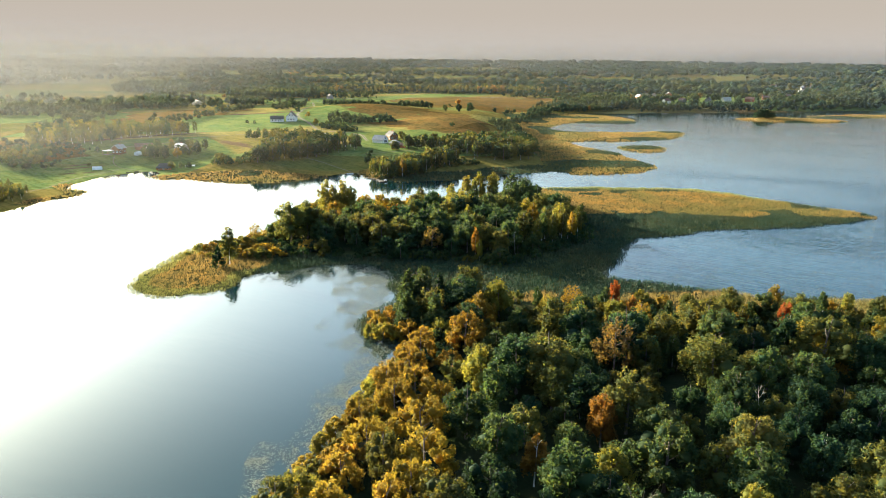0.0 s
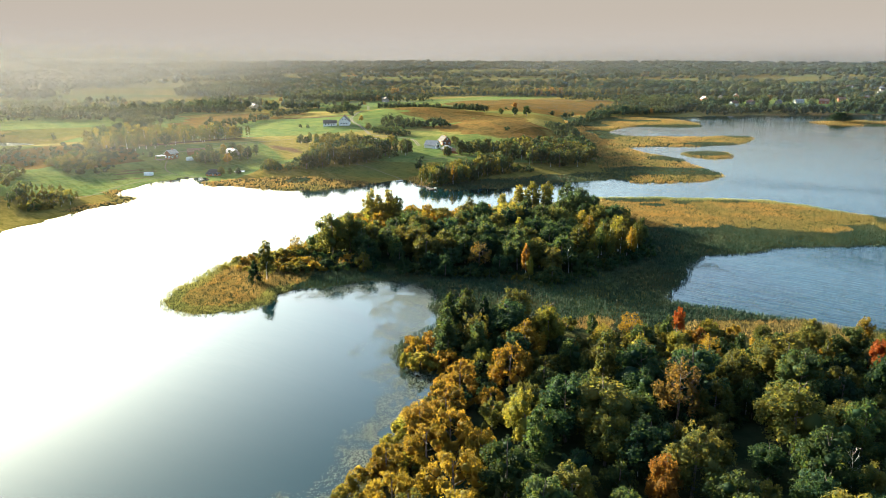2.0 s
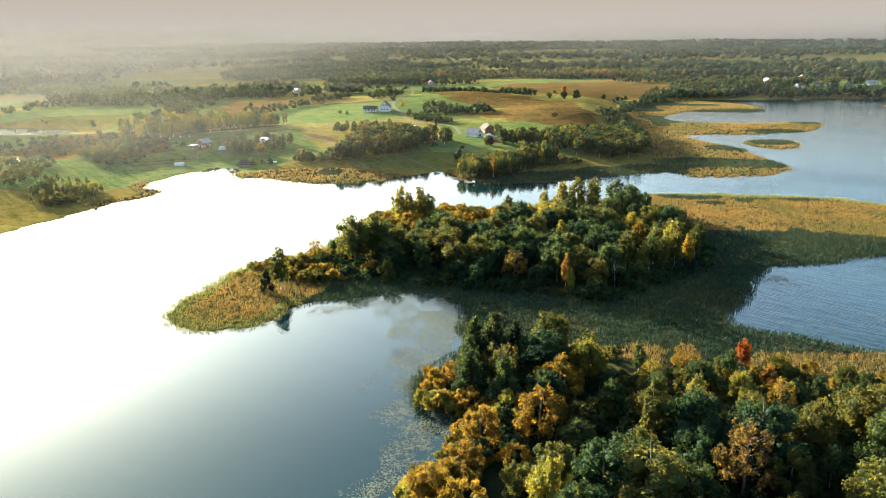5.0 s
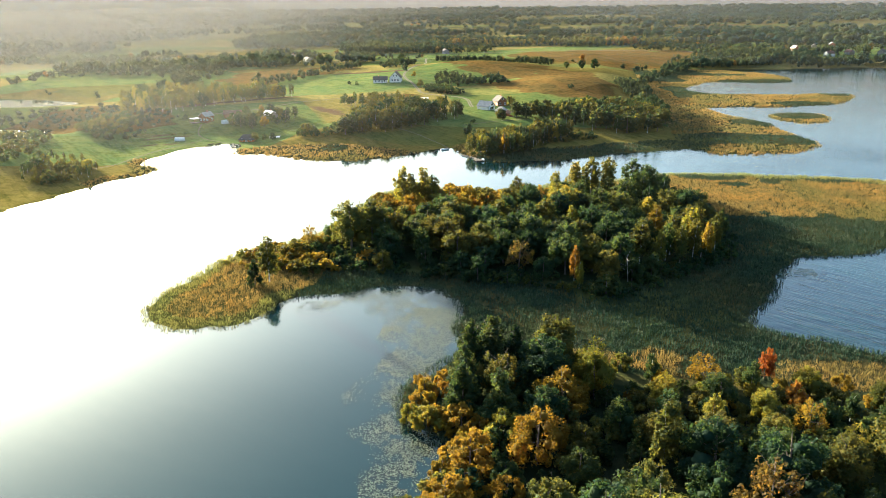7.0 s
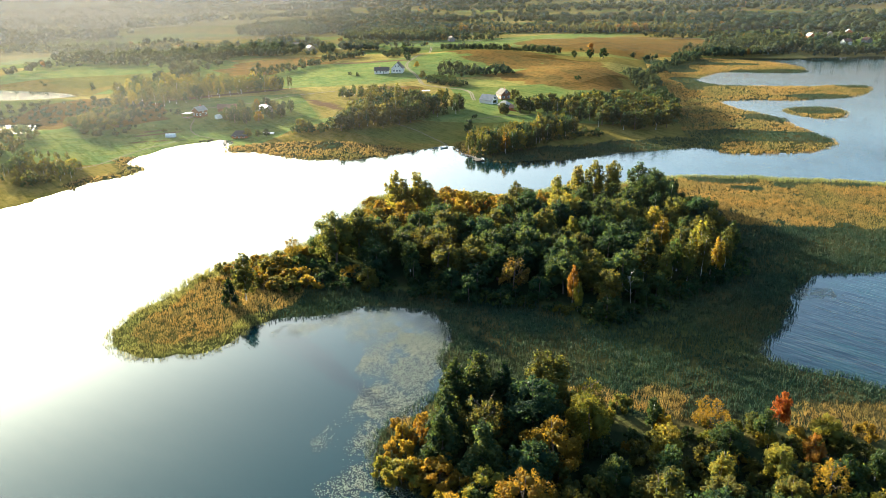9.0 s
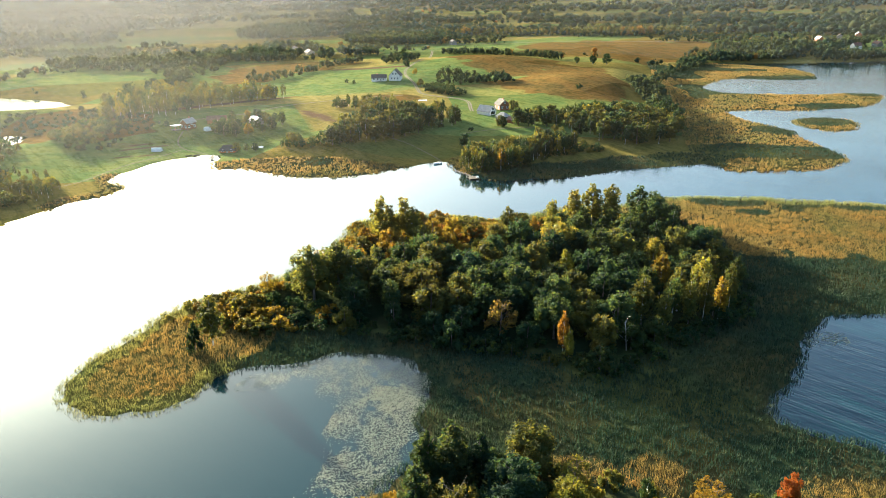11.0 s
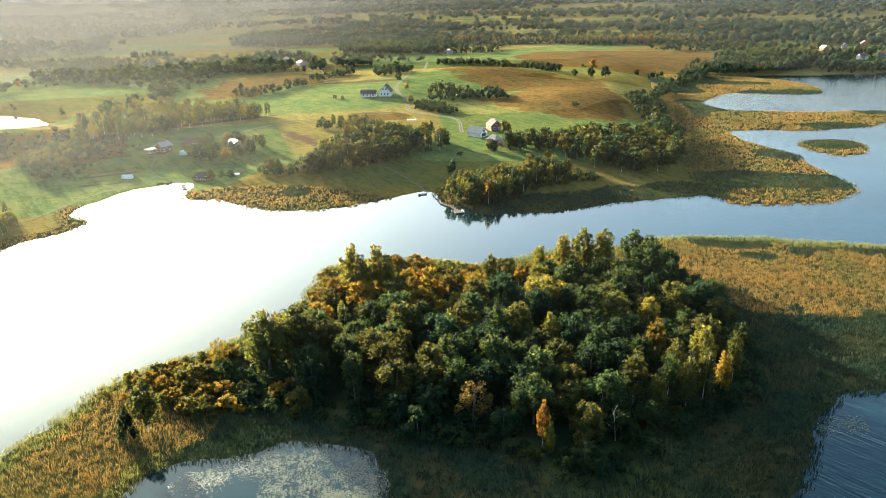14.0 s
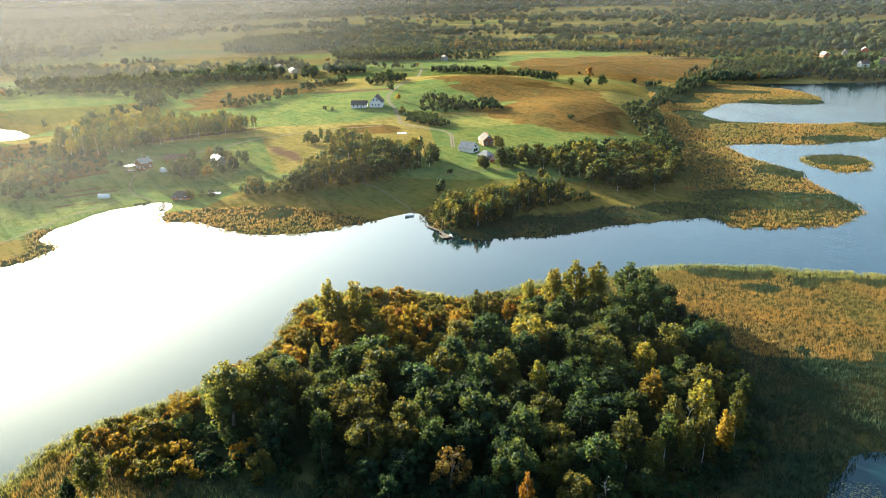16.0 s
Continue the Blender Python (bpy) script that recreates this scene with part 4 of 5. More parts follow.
for k, x, y, h, tone in (("round", -175, 438, 6, "olive"), ("round", -170, 440, 5, "green"), ("round", -147, 450, 7, "olive"), ("broad", -41, 503, 7, "olive"), ("round", -31, 508, 10, "dark"), ("round", -27, 516, 9, "green"), ("round", -38, 545, 9, "olive"), ("round", -22, 524, 9, "dark"), ("round", -48, 447, 9, "dark"), ("shrub", -56, 492, 2.5, "dark"), ("round", -55, 464, 8, "dark"), ("round", -39, 501, 7, "green"), ("shrub", -75, 496, 3.5, "green"), ("round", -152, 455, 6, "olive"), ("shrub", -149, 459, 4, "green"), ("round", -165, 440, 5, "dark"), ("shrub", -228, 440, 2, "olive"), ("shrub", -223, 445, 1.8, "green"), ("round", -178, 800, 13, "green"),
                         ("round", 7, 806, 10, "dark"), ("round", 20, 812, 12, "dark"), ("round", -8, 803, 8, "green"), ("shrub", 0, 627, 4, "dark"), ("round", -139, 690, 6, "gold"), ("broad", -160, 742, 8, "dark"),
                         ("broad", -180, 650, 3.5, "dark"), ("broad", -188, 655, 3.5, "dark"), ("round", -122, 640, 7, "olive"), ("broad", -238, 473, 4, "dark"), ("round", -16, 478, 6, "olive"), ("round", -8, 486, 6, "yellow")):
    tree(k, x, y, h, tone, "mid", W3, 1.1)
for x, y, h in ((364, 852, 12), (358, 848, 9), (371, 855, 11), (377, 850, 8), (368, 846, 8)):
    tree("round", x, y, h, "dark", "mid", "on the small islet", 1.5)


# ---- distant woods, hedges and thickets ----
def far_trees(name, label, x, y, seed, mat, low, high, lumps=3, leaves=14, wide=0.42):
    """Countless distant trees: each a few uneven clumps with loose sprays round them."""
    q = rng(seed)
    n = len(x)
    z = ground_at(x, y)
    s = low + (high - low) * q.rand(n) ** 1.4
    half = s * wide * (0.75 + 0.5 * q.rand(n))
    hub = np.stack([x, y, z + s * 0.52], -1)
    size = np.stack([half, half, s * 0.5], -1)
    u = q.normal(size=(n, lumps, 3))
    u /= np.linalg.norm(u, axis=2)[..., None]
    c = hub[:, None] + u * size[:, None] * 0.42 * (lumps > 1)
    big = (0.55 if lumps > 1 else 0.85) * size[:, None] * (0.75 + 0.4 * q.rand(n, lumps, 1))
    v1 = (ICO_V * big[:, :, None] * (0.72 + 0.5 * q.rand(n, lumps, len(ICO_V), 1)) + c[:, :, None]).reshape(-1, 3)
    f1 = (ICO_F[None] + len(ICO_V) * np.arange(n * lumps)[:, None, None]).reshape(-1, 3)
    w = q.normal(size=(n, leaves, 3))
    w[..., 2] += 0.3
    w /= np.linalg.norm(w, axis=2)[..., None]
    p = hub[:, None] + w * size[:, None] * (0.7 + 0.35 * q.rand(n, leaves, 1))
    t = q.normal(size=(n, leaves, 3, 3)) * (s * 0.07)[:, None, None, None]
    v2 = (p[:, :, None] + t).reshape(-1, 3)
    f2 = np.arange(len(v2)).reshape(-1, 3) + len(v1)
    ob = new(name, fast_mesh(name, np.concatenate([v1, v2]), np.concatenate([f1, f2]), mat))
    return tagged(ob, label, "woodland", kind="stuff")


# houses of the village on the far shore, and the gardens kept open before them
VILLAGE = [(300, 1015), (330, 1040), (365, 1035), (400, 1060), (430, 1050), (288, 1120), (320, 1150), (350, 1175), (470, 1090), (520, 1130), (560, 1180), (600, 1250), (640, 1330), (690, 1420), (720, 1500), (760, 1540), (660, 1500), (800, 1600), (-320, 900), (-350, 930), (-180, 1060)]


def off_village(x, y):
    keep = np.ones(np.shape(x), bool)
    for hx, hy in VILLAGE:
        along = (np.hypot(x, y) - math.hypot(hx, hy))
        keep &= (np.abs(x * hy - y * hx) / math.hypot(hx, hy) > 11) | (along < -60) | (along > 12)
    return keep


def wild(count, d0, d1, seed, bias):
    """Places in patches over the land between two distances, off the open fields."""
    q = rng(seed)
    d = d0 * (d1 / d0) ** q.rand(count * 8)
    a = np.radians(-54 + 98 * q.rand(count * 8))
    x, y = d * np.sin(a), 40 + d * np.cos(a)
    far = smooth(d, 1300, 2400)
    patch = 0.6 * ((1 - far) * vnoise(x * 0.5, y, 110, 6) + far * vnoise(x * 0.35, y, 260, 6)) + 0.4 * vnoise(x * 0.8, y * 2.0, 55, 7)
    ok = (patch > bias(d, x, y)) & (inland_at(x, y) > 6) & (any_of(PONDS, x, y) < -12)
    x, y = x[ok][:count], y[ok][:count]
    clear = (any_of(OPEN_LAND, x, y) < -4) & off_village(x, y)
    return x[clear], y[clear]


def filled(outlines, gap, seed):
    """Places that fill woods of a given outline."""
    spots = []
    for k, o in enumerate(outlines):
        o = rounded(o)
        lo, hi = o.min(0), o.max(0)
        spots += scatter(lambda x, y: (inside_by(o, x, y) > 0) & (inland_at(x, y) > 4), lo[0], hi[0], lo[1], hi[1], gap, 2500, seed + k)
    x, y = np.array(spots).T
    keep = off_village(x, y)
    return x[keep], y[keep]


def far_leaf(name, a, b, c):
    m = Mat(name)
    isl = m.t.nodes.new("ShaderNodeNewGeometry").outputs["Random Per Island"]
    col = m.mix(m.ramp(m.noise(0.012, 3), 0.4, 0.6), a, b)
    col = m.mix(m.ramp(isl, 0.7, 1.0, 0, 0.8), col, c)
    m.link(col, m.b.inputs["Base Color"])
    m.b.inputs["Roughness"].default_value, m.b.inputs["Specular IOR Level"].default_value = 0.9, 0.0
    tr = m.t.nodes.new("ShaderNodeBsdfTranslucent")
    m.link(m.mix(1.0, col, (2.5, 2.1, 1.1), "MULTIPLY"), tr.inputs["Color"])
    mx = m.node("ShaderNodeMixShader", Fac=0.3)
    m.link(m.b.outputs[0], mx.inputs[1])
    m.link(tr.outputs[0], mx.inputs[2])
    m.link(mx.outputs[0], m.out.inputs["Surface"])
    return m.m


FAR_GREEN = far_leaf("distant_foliage", (0.022, 0.038, 0.026), (0.035, 0.047, 0.026), (0.062, 0.062, 0.028))
FAR_YELLOW = far_leaf("distant_yellow_green_foliage", (0.07, 0.075, 0.025), (0.10, 0.095, 0.028), (0.15, 0.12, 0.03))
FAR_GOLD = far_leaf("distant_golden_foliage", (0.13, 0.09, 0.025), (0.16, 0.085, 0.022), (0.09, 0.08, 0.028))


WOODS = [
    [(-378, 806), (-378, 880), (-386, 950), (-335, 955), (-277, 862), (-300, 827), (-328, 807)], [(-430, 740), (-441, 824), (-404, 851), (-366, 786), (-378, 745)],
    [(-530, 735), (-584, 821), (-515, 842), (-434, 760)], [(-281, 900), (-281, 932), (-251, 934), (-240, 901)],
    [(-531, 1138), (-586, 1322), (-456, 1264), (-402, 1143)], [(-324, 1050), (-343, 1213), (-236, 1216), (-194, 1075)],
    [(128, 905), (140, 990), (194, 1040), (241, 1020), (222, 945), (169, 915)], [(240, 935), (274, 1042), (343, 1060), (310, 945)], [(343, 950), (343, 1040), (620, 1150), (600, 1020), (451, 970)],
]
BIRCH_ROW = [[(-236, 1216), (-117, 1219), (45, 1196), (162, 1227), (165, 1255), (-38, 1240), (-221, 1245)]]


def bias_mid(d, x, y):
    return 0.62 - 0.06 * smooth(y, 1000, 1150) + 0.5 * (inside_by(LAKE, x, y) > -25) + 0.4 * ((y < 800) & (x > -340)) + 0.3 * bell(x, y, -60, 880, 190, 150)


def bias_far(d, x, y):
    return 0.53 - 0.17 * smooth(d, 2600, 3800) - 0.05 * smooth(x, -300, 500)


x, y = filled(FAR_SPOTS, 5.0, 350)
far_trees("field_hedges", "low olive hedges and thickets among the far fields", x, y, 57, FAR_GREEN, 4, 9, 3, 36)
x, y = filled([[(-267, 420), (-276, 453), (-283, 493), (-245, 477), (-245, 445), (-246, 418)], [(-380, 470), (-330, 500), (-290, 505), (-284, 470), (-310, 455)], [(-345, 590), (-300, 612), (-262, 610), (-262, 598), (-310, 596)]], 5.5, 360)
far_trees("marsh_shrubs", "rounded olive shrubs on the dry marsh", x, y, 58, FAR_GREEN, 2.2, 5.0, 3, 36, 0.62)
x, y = filled(WOODS, 6.5, 310)
far_trees("shore_woods", "dark green woods beyond the farms and shore", x, y, 50, FAR_GREEN, 7, 14, 3, 36)
x, y = filled(BIRCH_ROW, 6.5, 330)
far_trees("birch_row", "row of yellow-green birches along the far road", x, y, 55, FAR_YELLOW, 8, 15, 3, 20, 0.34)
x, y = wild(2600, 640, 1250, 51, bias_mid)
far_trees("hedgerow_woods", "patchy olive woods and hedgerows behind the farms", x, y, 51, FAR_GREEN, 3, 10, 2, 30, 0.5)
x, y = wild(6500, 1200, 2500, 54, bias_far)
far_trees("distant_woods", "patchy dark green woods across the far countryside", x, y, 54, FAR_GREEN, 6, 16, 1, 22, 0.6)
x, y = wild(7000, 2300, 4480, 52, bias_far)
far_trees("horizon_woods", "hazy dark forest reaching to the horizon", x, y, 52, FAR_GREEN, 10, 22, 1, 8, 1.0)
x, y = wild(90, 800, 2200, 53, lambda d, x, y: bias_far(d, x, y))
far_trees("distant_golden_trees", "scattered golden autumn trees in the far countryside", x, y, 53, FAR_GOLD, 6, 12, 3, 16)
x, y = filled([[(-200, 1216), (-195, 1225), (-188, 1222), (-190, 1212)], [(38, 1205), (50, 1212), (82, 1214), (80, 1204), (50, 1200)]], 6.5, 340)
far_trees("orange_birches", "orange autumn birches standing in the far row", x, y, 56, FAR_GOLD, 11, 15, 3, 20, 0.36)


# ---- reeds, sedge and lily pads ----
def blades(name, label, category, px, py, mat, tall, width, per, seed, lean=0.45):
    q = rng(seed)
    n = len(px) * per
    x, y = np.repeat(px, per) + q.normal(size=n) * 0.35, np.repeat(py, per) + q.normal(size=n) * 0.35
    z = np.maximum(ground_at(x, y), -0.4)
    a = q.rand(n) * 6.283
    h = tall * (0.7 + 0.5 * q.rand(n)) * (0.75 + 0.5 * vnoise(x, y, 14, 3))
    w = width * (0.6 + 0.8 * q.rand(n))
    dx, dy = np.cos(a) * w, np.sin(a) * w
    tip = np.stack([x + q.normal(size=n) * lean * 0.5, y + q.normal(size=n) * lean * 0.5, z + h], -1)
    v = np.stack([np.stack([x - dx, y - dy, z - 0.1], -1), np.stack([x + dx, y + dy, z - 0.1], -1), tip], 1).reshape(-1, 3)
    ob = new(name, fast_mesh(name, v, np.arange(3 * n).reshape(-1, 3), mat))
    return tagged(ob, label, category, kind="stuff")


def spread(x0, x1, y0, y1, count, seed, test):
    q = rng(seed)
    x, y = x0 + (x1 - x0) * q.rand(count), y0 + (y1 - y0) * q.rand(count)
    ok = test(x, y)
    return x[ok], y[ok]


def near_reeds(x, y):
    d = inland_at(x, y)
    return (inside_by(NEAR_LAND, x, y) > -3.5) & (d > -2.2) & (inside_by(FOREST, x, y) < -1) & (inside_by(ISLAND_WOOD, x, y) < 1)


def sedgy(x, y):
    # more dark sedge where the wood's shadow falls, to deepen that shade
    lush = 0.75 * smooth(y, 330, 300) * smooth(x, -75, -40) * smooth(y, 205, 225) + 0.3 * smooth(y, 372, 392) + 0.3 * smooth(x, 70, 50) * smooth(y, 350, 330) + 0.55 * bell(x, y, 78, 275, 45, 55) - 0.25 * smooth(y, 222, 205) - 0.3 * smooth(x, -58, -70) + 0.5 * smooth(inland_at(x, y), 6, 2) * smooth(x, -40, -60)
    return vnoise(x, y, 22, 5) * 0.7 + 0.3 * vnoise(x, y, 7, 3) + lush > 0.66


x, y = spread(-108, 205, 165, 398, 120000, 61, near_reeds)
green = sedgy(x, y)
fringe = (inland_at(x, y) < 3.0 + 4 * vnoise(x, y, 12, 4)) & ((y > 345 + 0.12 * x) | (x < -66))
blades("reed_bed", "tawny reeds covering the low peninsula", "reeds", x[~green & ~fringe], y[~green & ~fringe], REED, 1.05, 0.042, 8, 62)
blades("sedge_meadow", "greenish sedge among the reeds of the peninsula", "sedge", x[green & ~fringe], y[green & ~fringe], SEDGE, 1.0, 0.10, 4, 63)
blades("young_reeds", "bright green young reeds along the outer shore", "reeds", x[fringe], y[fringe], YOUNG_REED, 1.0, 0.05, 7, 67)


def far_reeds(x, y):
    d = inland_at(x, y)
    return (d > -2) & (read_sheet(laid["reed"], x, y) > 0.5) & (inside_by(NEAR_LAND, x, y) < -8)


x, y = spread(-235, 235, 320, 900, 110000, 64, far_reeds)
green = vnoise(x, y, 30, 2) - 0.3 * (x < -55) > 0.62
ix, iy = spread(320, 660, 795, 970, 26000, 68, lambda x, y: inland_at(x, y) > 0)
x, y = np.concatenate([x, ix]), np.concatenate([y, iy])
green = vnoise(x, y, 30, 2) - 0.3 * (x < -55) > 0.62
blades("shore_reeds", "tawny reed beds along the far shore", "reeds", x[~green], y[~green], REED, 1.0, 0.13, 7, 65)
blades("shore_sedge", "greenish sedge flats along the far shore", "sedge", x[green], y[green], SEDGE, 0.95, 0.15, 5, 66)


def pads(name, label, outline, count, seed, size):
    o, q = rounded(outline), rng(seed)
    lo, hi = o.min(0), o.max(0)
    x, y = lo[0] + (hi[0] - lo[0]) * q.rand(count), lo[1] + (hi[1] - lo[1]) * q.rand(count)
    ok = (inside_by(o, x, y) + 9 * (vnoise(x, y, 6, 4) - 0.5) + 5 * (q.rand(count) - 0.5) > 0) & (inland_at(x, y) < 0.3) & (vnoise(x, y, 3, 6) * 0.5 + 0.3 * vnoise(x, y, 0.9, 5) + 0.35 * q.rand(count) > 0.5)
    x, y = x[ok], y[ok]
    s, a = size * (0.5 + 0.8 * q.rand(len(x))), q.rand(len(x)) * 6.283
    ang = a[:, None] + np.arange(6) * (5.6 / 5)
    v = np.stack([x[:, None] + s[:, None] * np.cos(ang), y[:, None] + s[:, None] * np.sin(ang), 0.02 + 0.03 * q.rand(len(x), 6)], -1).reshape(-1, 3)
    f = np.arange(6 * len(x)).reshape(-1, 6)
    f = np.concatenate([f[:, [0, 1, 2]], f[:, [0, 2, 3]], f[:, [0, 3, 4]], f[:, [0, 4, 5]]])
    tagged(new(name, fast_mesh(name, v, f, LILY)), label, "water lilies", kind="stuff")


pads("lily_pads", "pale floating lily pads along the near shore", [(-36, 95), (-35, 112), (-29, 122), (-26, 140), (-24, 160), (-29, 172), (-32, 184), (-34, 197), (-37, 211), (-34, 222), (-26, 230), (-17, 231), (-14, 216), (-18, 200), (-22, 186), (-10, 165), (-15, 130), (-22, 100)], 90000, 71, 0.105)
pads("lily_pad_field", "floating lily pads crowded in the small bay", [(-63, 220), (-56, 229), (-49, 236), (-38, 243), (-24, 238), (-16, 229), (-13, 214), (-34, 216), (-46, 224)], 36000, 72, 0.1)
pads("lily_pad_patch", "few lily pads at the reedy bay edge", [(68, 266), (70, 272), (77, 271), (78, 266), (73, 263)], 700, 73, 0.2)


# ---- houses, jetties, boats, tracks ----
def gable(name, L, W, h, rise, mat):
    """Walls of a house with two gables, along x."""
    a, b = L / 2, W / 2
    v = [(-a, -b, -0.6), (a, -b, -0.6), (a, b, -0.6), (-a, b, -0.6), (-a, -b, h), (a, -b, h), (a, b, h), (-a, b, h), (-a, 0, h + rise), (a, 0, h + rise)]
    f = [(0, 1, 5, 4), (2, 3, 7, 6), (1, 2, 6, 9, 5), (3, 0, 4, 8, 7), (3, 2, 1, 0)]
    return mesh_of(name, v, f, mat)


def roof_mesh(L, W, h, rise, mat, eave=0.5, verge=0.4, thick=0.18, hip=0.0):
    a, b = L / 2 + verge, W / 2 + eave
    low = h - rise * eave / (W / 2)
    ridge = a - hip
    top = [(-a, -b, low), (a, -b, low), (a, b, low), (-a, b, low), (-ridge, 0, h + rise + 0.05), (ridge, 0, h + rise + 0.05)]
    v = [(x, y, z + thick) for x, y, z in top] + [(x, y, z + 0.02) for x, y, z in top]
    f = [(0, 1, 5, 4), (2, 3, 4, 5), (7, 6, 10, 11), (9, 8, 11, 10), (1, 0, 6, 7), (3, 2, 8, 9)]
    if hip:
        f += [(1, 2, 5), (3, 0, 4), (8, 7, 11), (6, 9, 10), (2, 1, 7, 8), (0, 3, 9, 6)]
    else:
        f += [(2, 5, 11, 8), (5, 1, 7, 11), (0, 4, 10, 6), (4, 3, 9, 10)]
    return mesh_of("roof", v, f, mat)


def opening(base, x, y, z, w, h, turn, name="window", door_mat=None):
    """A window or door on a wall: casing, then pane or leaf, then sill."""
    m = pose(x, y, z, 0, 0, turn)
    t = 0.1
    casing = boxes("frame", TRIM, (-w / 2 - t, -w / 2, -0.05, 0.06, 0, h), (w / 2, w / 2 + t, -0.05, 0.06, 0, h), (-w / 2 - t, w / 2 + t, -0.05, 0.06, h, h + t), (-0.03, 0.03, -0.045, 0.0, 0, h))
    ob = part(name, casing, base, "", m)
    if door_mat:
        part("door_leaf", boxes("door_leaf", door_mat, (-w / 2, w / 2, -0.02, 0.04, 0, h)), ob)
    else:
        part("pane", boxes("pane", PANE, (-w / 2, w / 2, -0.01, 0.03, 0, h)), ob)
        part("sill", boxes("sill", TRIM, (-w / 2 - 0.15, w / 2 + 0.15, -0.14, 0.05, -0.08, 0)), ob)


def house(label, x, y, turn, L, W, h, rise, wall_mat, roof_mat, windows=(), gable_windows=(), doors=(), chimney=None, hip=0.0, name="house", eave=0.5, lift=0.0):
    base = tagged(new(name), label, name.split("_")[-1], "farm buildings across the lake")
    base.matrix_basis = pose(x, y, at_height(x, y) + lift, 0, 0, turn)
    part("wall", gable("wall", L, W, h, rise if not hip else 0.02, wall_mat), base)
    part("roof", roof_mesh(L, W, h, rise, roof_mat, eave, hip=hip), base)
    for wx, wz in windows:
        opening(base, wx, -W / 2, wz, 1.0, 1.2, 0)
        opening(base, wx, W / 2, wz, 1.0, 1.2, 180)
    for end, wy, wz, w, hh in gable_windows:
        opening(base, end * L / 2, wy, wz, w, hh, 90 if end > 0 else -90)
    for wx, w, hh, mat in doors:
        opening(base, wx, -W / 2, 0.05, w, hh, 0, "door", mat)
    if chimney is not None:
        part("chimney", boxes("chimney", BRICK, (chimney - 0.35, chimney + 0.35, -0.3, 0.3, h + rise * 0.5, h + rise + 0.9), (chimney - 0.42, chimney + 0.42, -0.37, 0.37, h + rise + 0.9, h + rise + 1.02)), base)
    return base


house("white two-storey farmhouse with steep dark roof on the knoll", -149.5, 666, 96, 10.5, 9.5, 3.6, 4.6, WHITE_WALL, DARK_ROOF, ((-3, 1.0), (0, 1.0), (3, 1.0)), ((-1, -2.5, 1.0, 1.1, 1.3), (-1, 2.5, 1.0, 1.1, 1.3), (-1, 0, 1.0, 1.1, 1.3), (-1, -1.2, 4.6, 1.0, 1.4), (-1, 1.2, 4.6, 1.0, 1.4)), (), 2.0, name="farmhouse")
house("low white house wing with dark roof beside the farmhouse", -162, 661, 12, 12, 6.5, 2.6, 2.4, WHITE_WALL, DARK_ROOF, ((-4, 0.9), (-1, 0.9), (3.6, 0.9)), (), ((1.6, 1.0, 2.05, GREY_BOARD),), -1.5, name="house_wing")
house("pale barn with grey sheet roof and dark open doorway", -54, 536, -26, 9.5, 7.2, 2.4, 2.9, WHITE_WALL, GREY_ROOF, (), ((1, 0, 0.3, 4.0, 1.9), (1, 0, 2.8, 1.8, 1.3)), (), None, name="barn")
house("dark brown log house with grey-brown roof behind the barn", -47, 557, -60, 9, 7, 3.4, 3.0, LOG_WALL, DARK_ROOF, ((-2.8, 1.0), (2.8, 1.0)), ((1, -1.8, 1.0, 1.1, 1.3), (1, 1.8, 1.0, 1.1, 1.3), (1, 0, 4.2, 1.2, 1.3)), (), 1.5, name="log_house")
house("low grey-roofed wooden shed behind the barn", -42, 522, -30, 6.5, 5.5, 2.0, 2.0, GREY_BOARD, GREY_ROOF, (), ((1, 0, 0.3, 1.2, 1.5),), (), None, hip=2.4, name="shed")
house("small wooden shed with brown roof in the farmyard", -35, 513, -25, 5, 3.5, 2.0, 1.3, RED_WALL, BROWN_ROOF, (), ((1, 0, 0.2, 1.0, 1.8),), (), None, name="shed")
house("dark wooden farmhouse with grey roof above the meadow", -224, 474, 70, 6.8, 5.6, 3.8, 2.0, LOG_WALL, GREY_ROOF, ((-2, 0.9), (2, 0.9), (0, 2.5)), ((-1, -1.4, 0.9, 1.0, 1.2), (-1, 1.4, 0.9, 1.0, 1.2)), (), 1.0, name="farmhouse")
house("brown wooden barn with dark roof behind the farmhouse", -213, 488, 20, 11, 5, 2.2, 1.9, LOG_WALL, BROWN_ROOF, ((0, 0.9),), (), ((2.5, 1.6, 2.0, GREY_BOARD),), None, name="barn")
house("low orange-brown sauna cabin with dark hipped roof by the lake", -180, 438.5, 10, 8.5, 5, 1.7, 2.0, ORANGE_WALL, DARK_ROOF, ((-2.4, 0.6), (2.4, 0.6)), (), ((0, 0.9, 1.65, GREY_BOARD),), None, hip=2.2, name="sauna_cabin", eave=0.7)
house("white-roofed house among the farm trees", -188, 490, -40, 9, 6, 2.4, 2.0, GREY_BOARD, WHITE_ROOF, ((-2, 0.9), (2, 0.9)), (), (), 1.0, name="house")


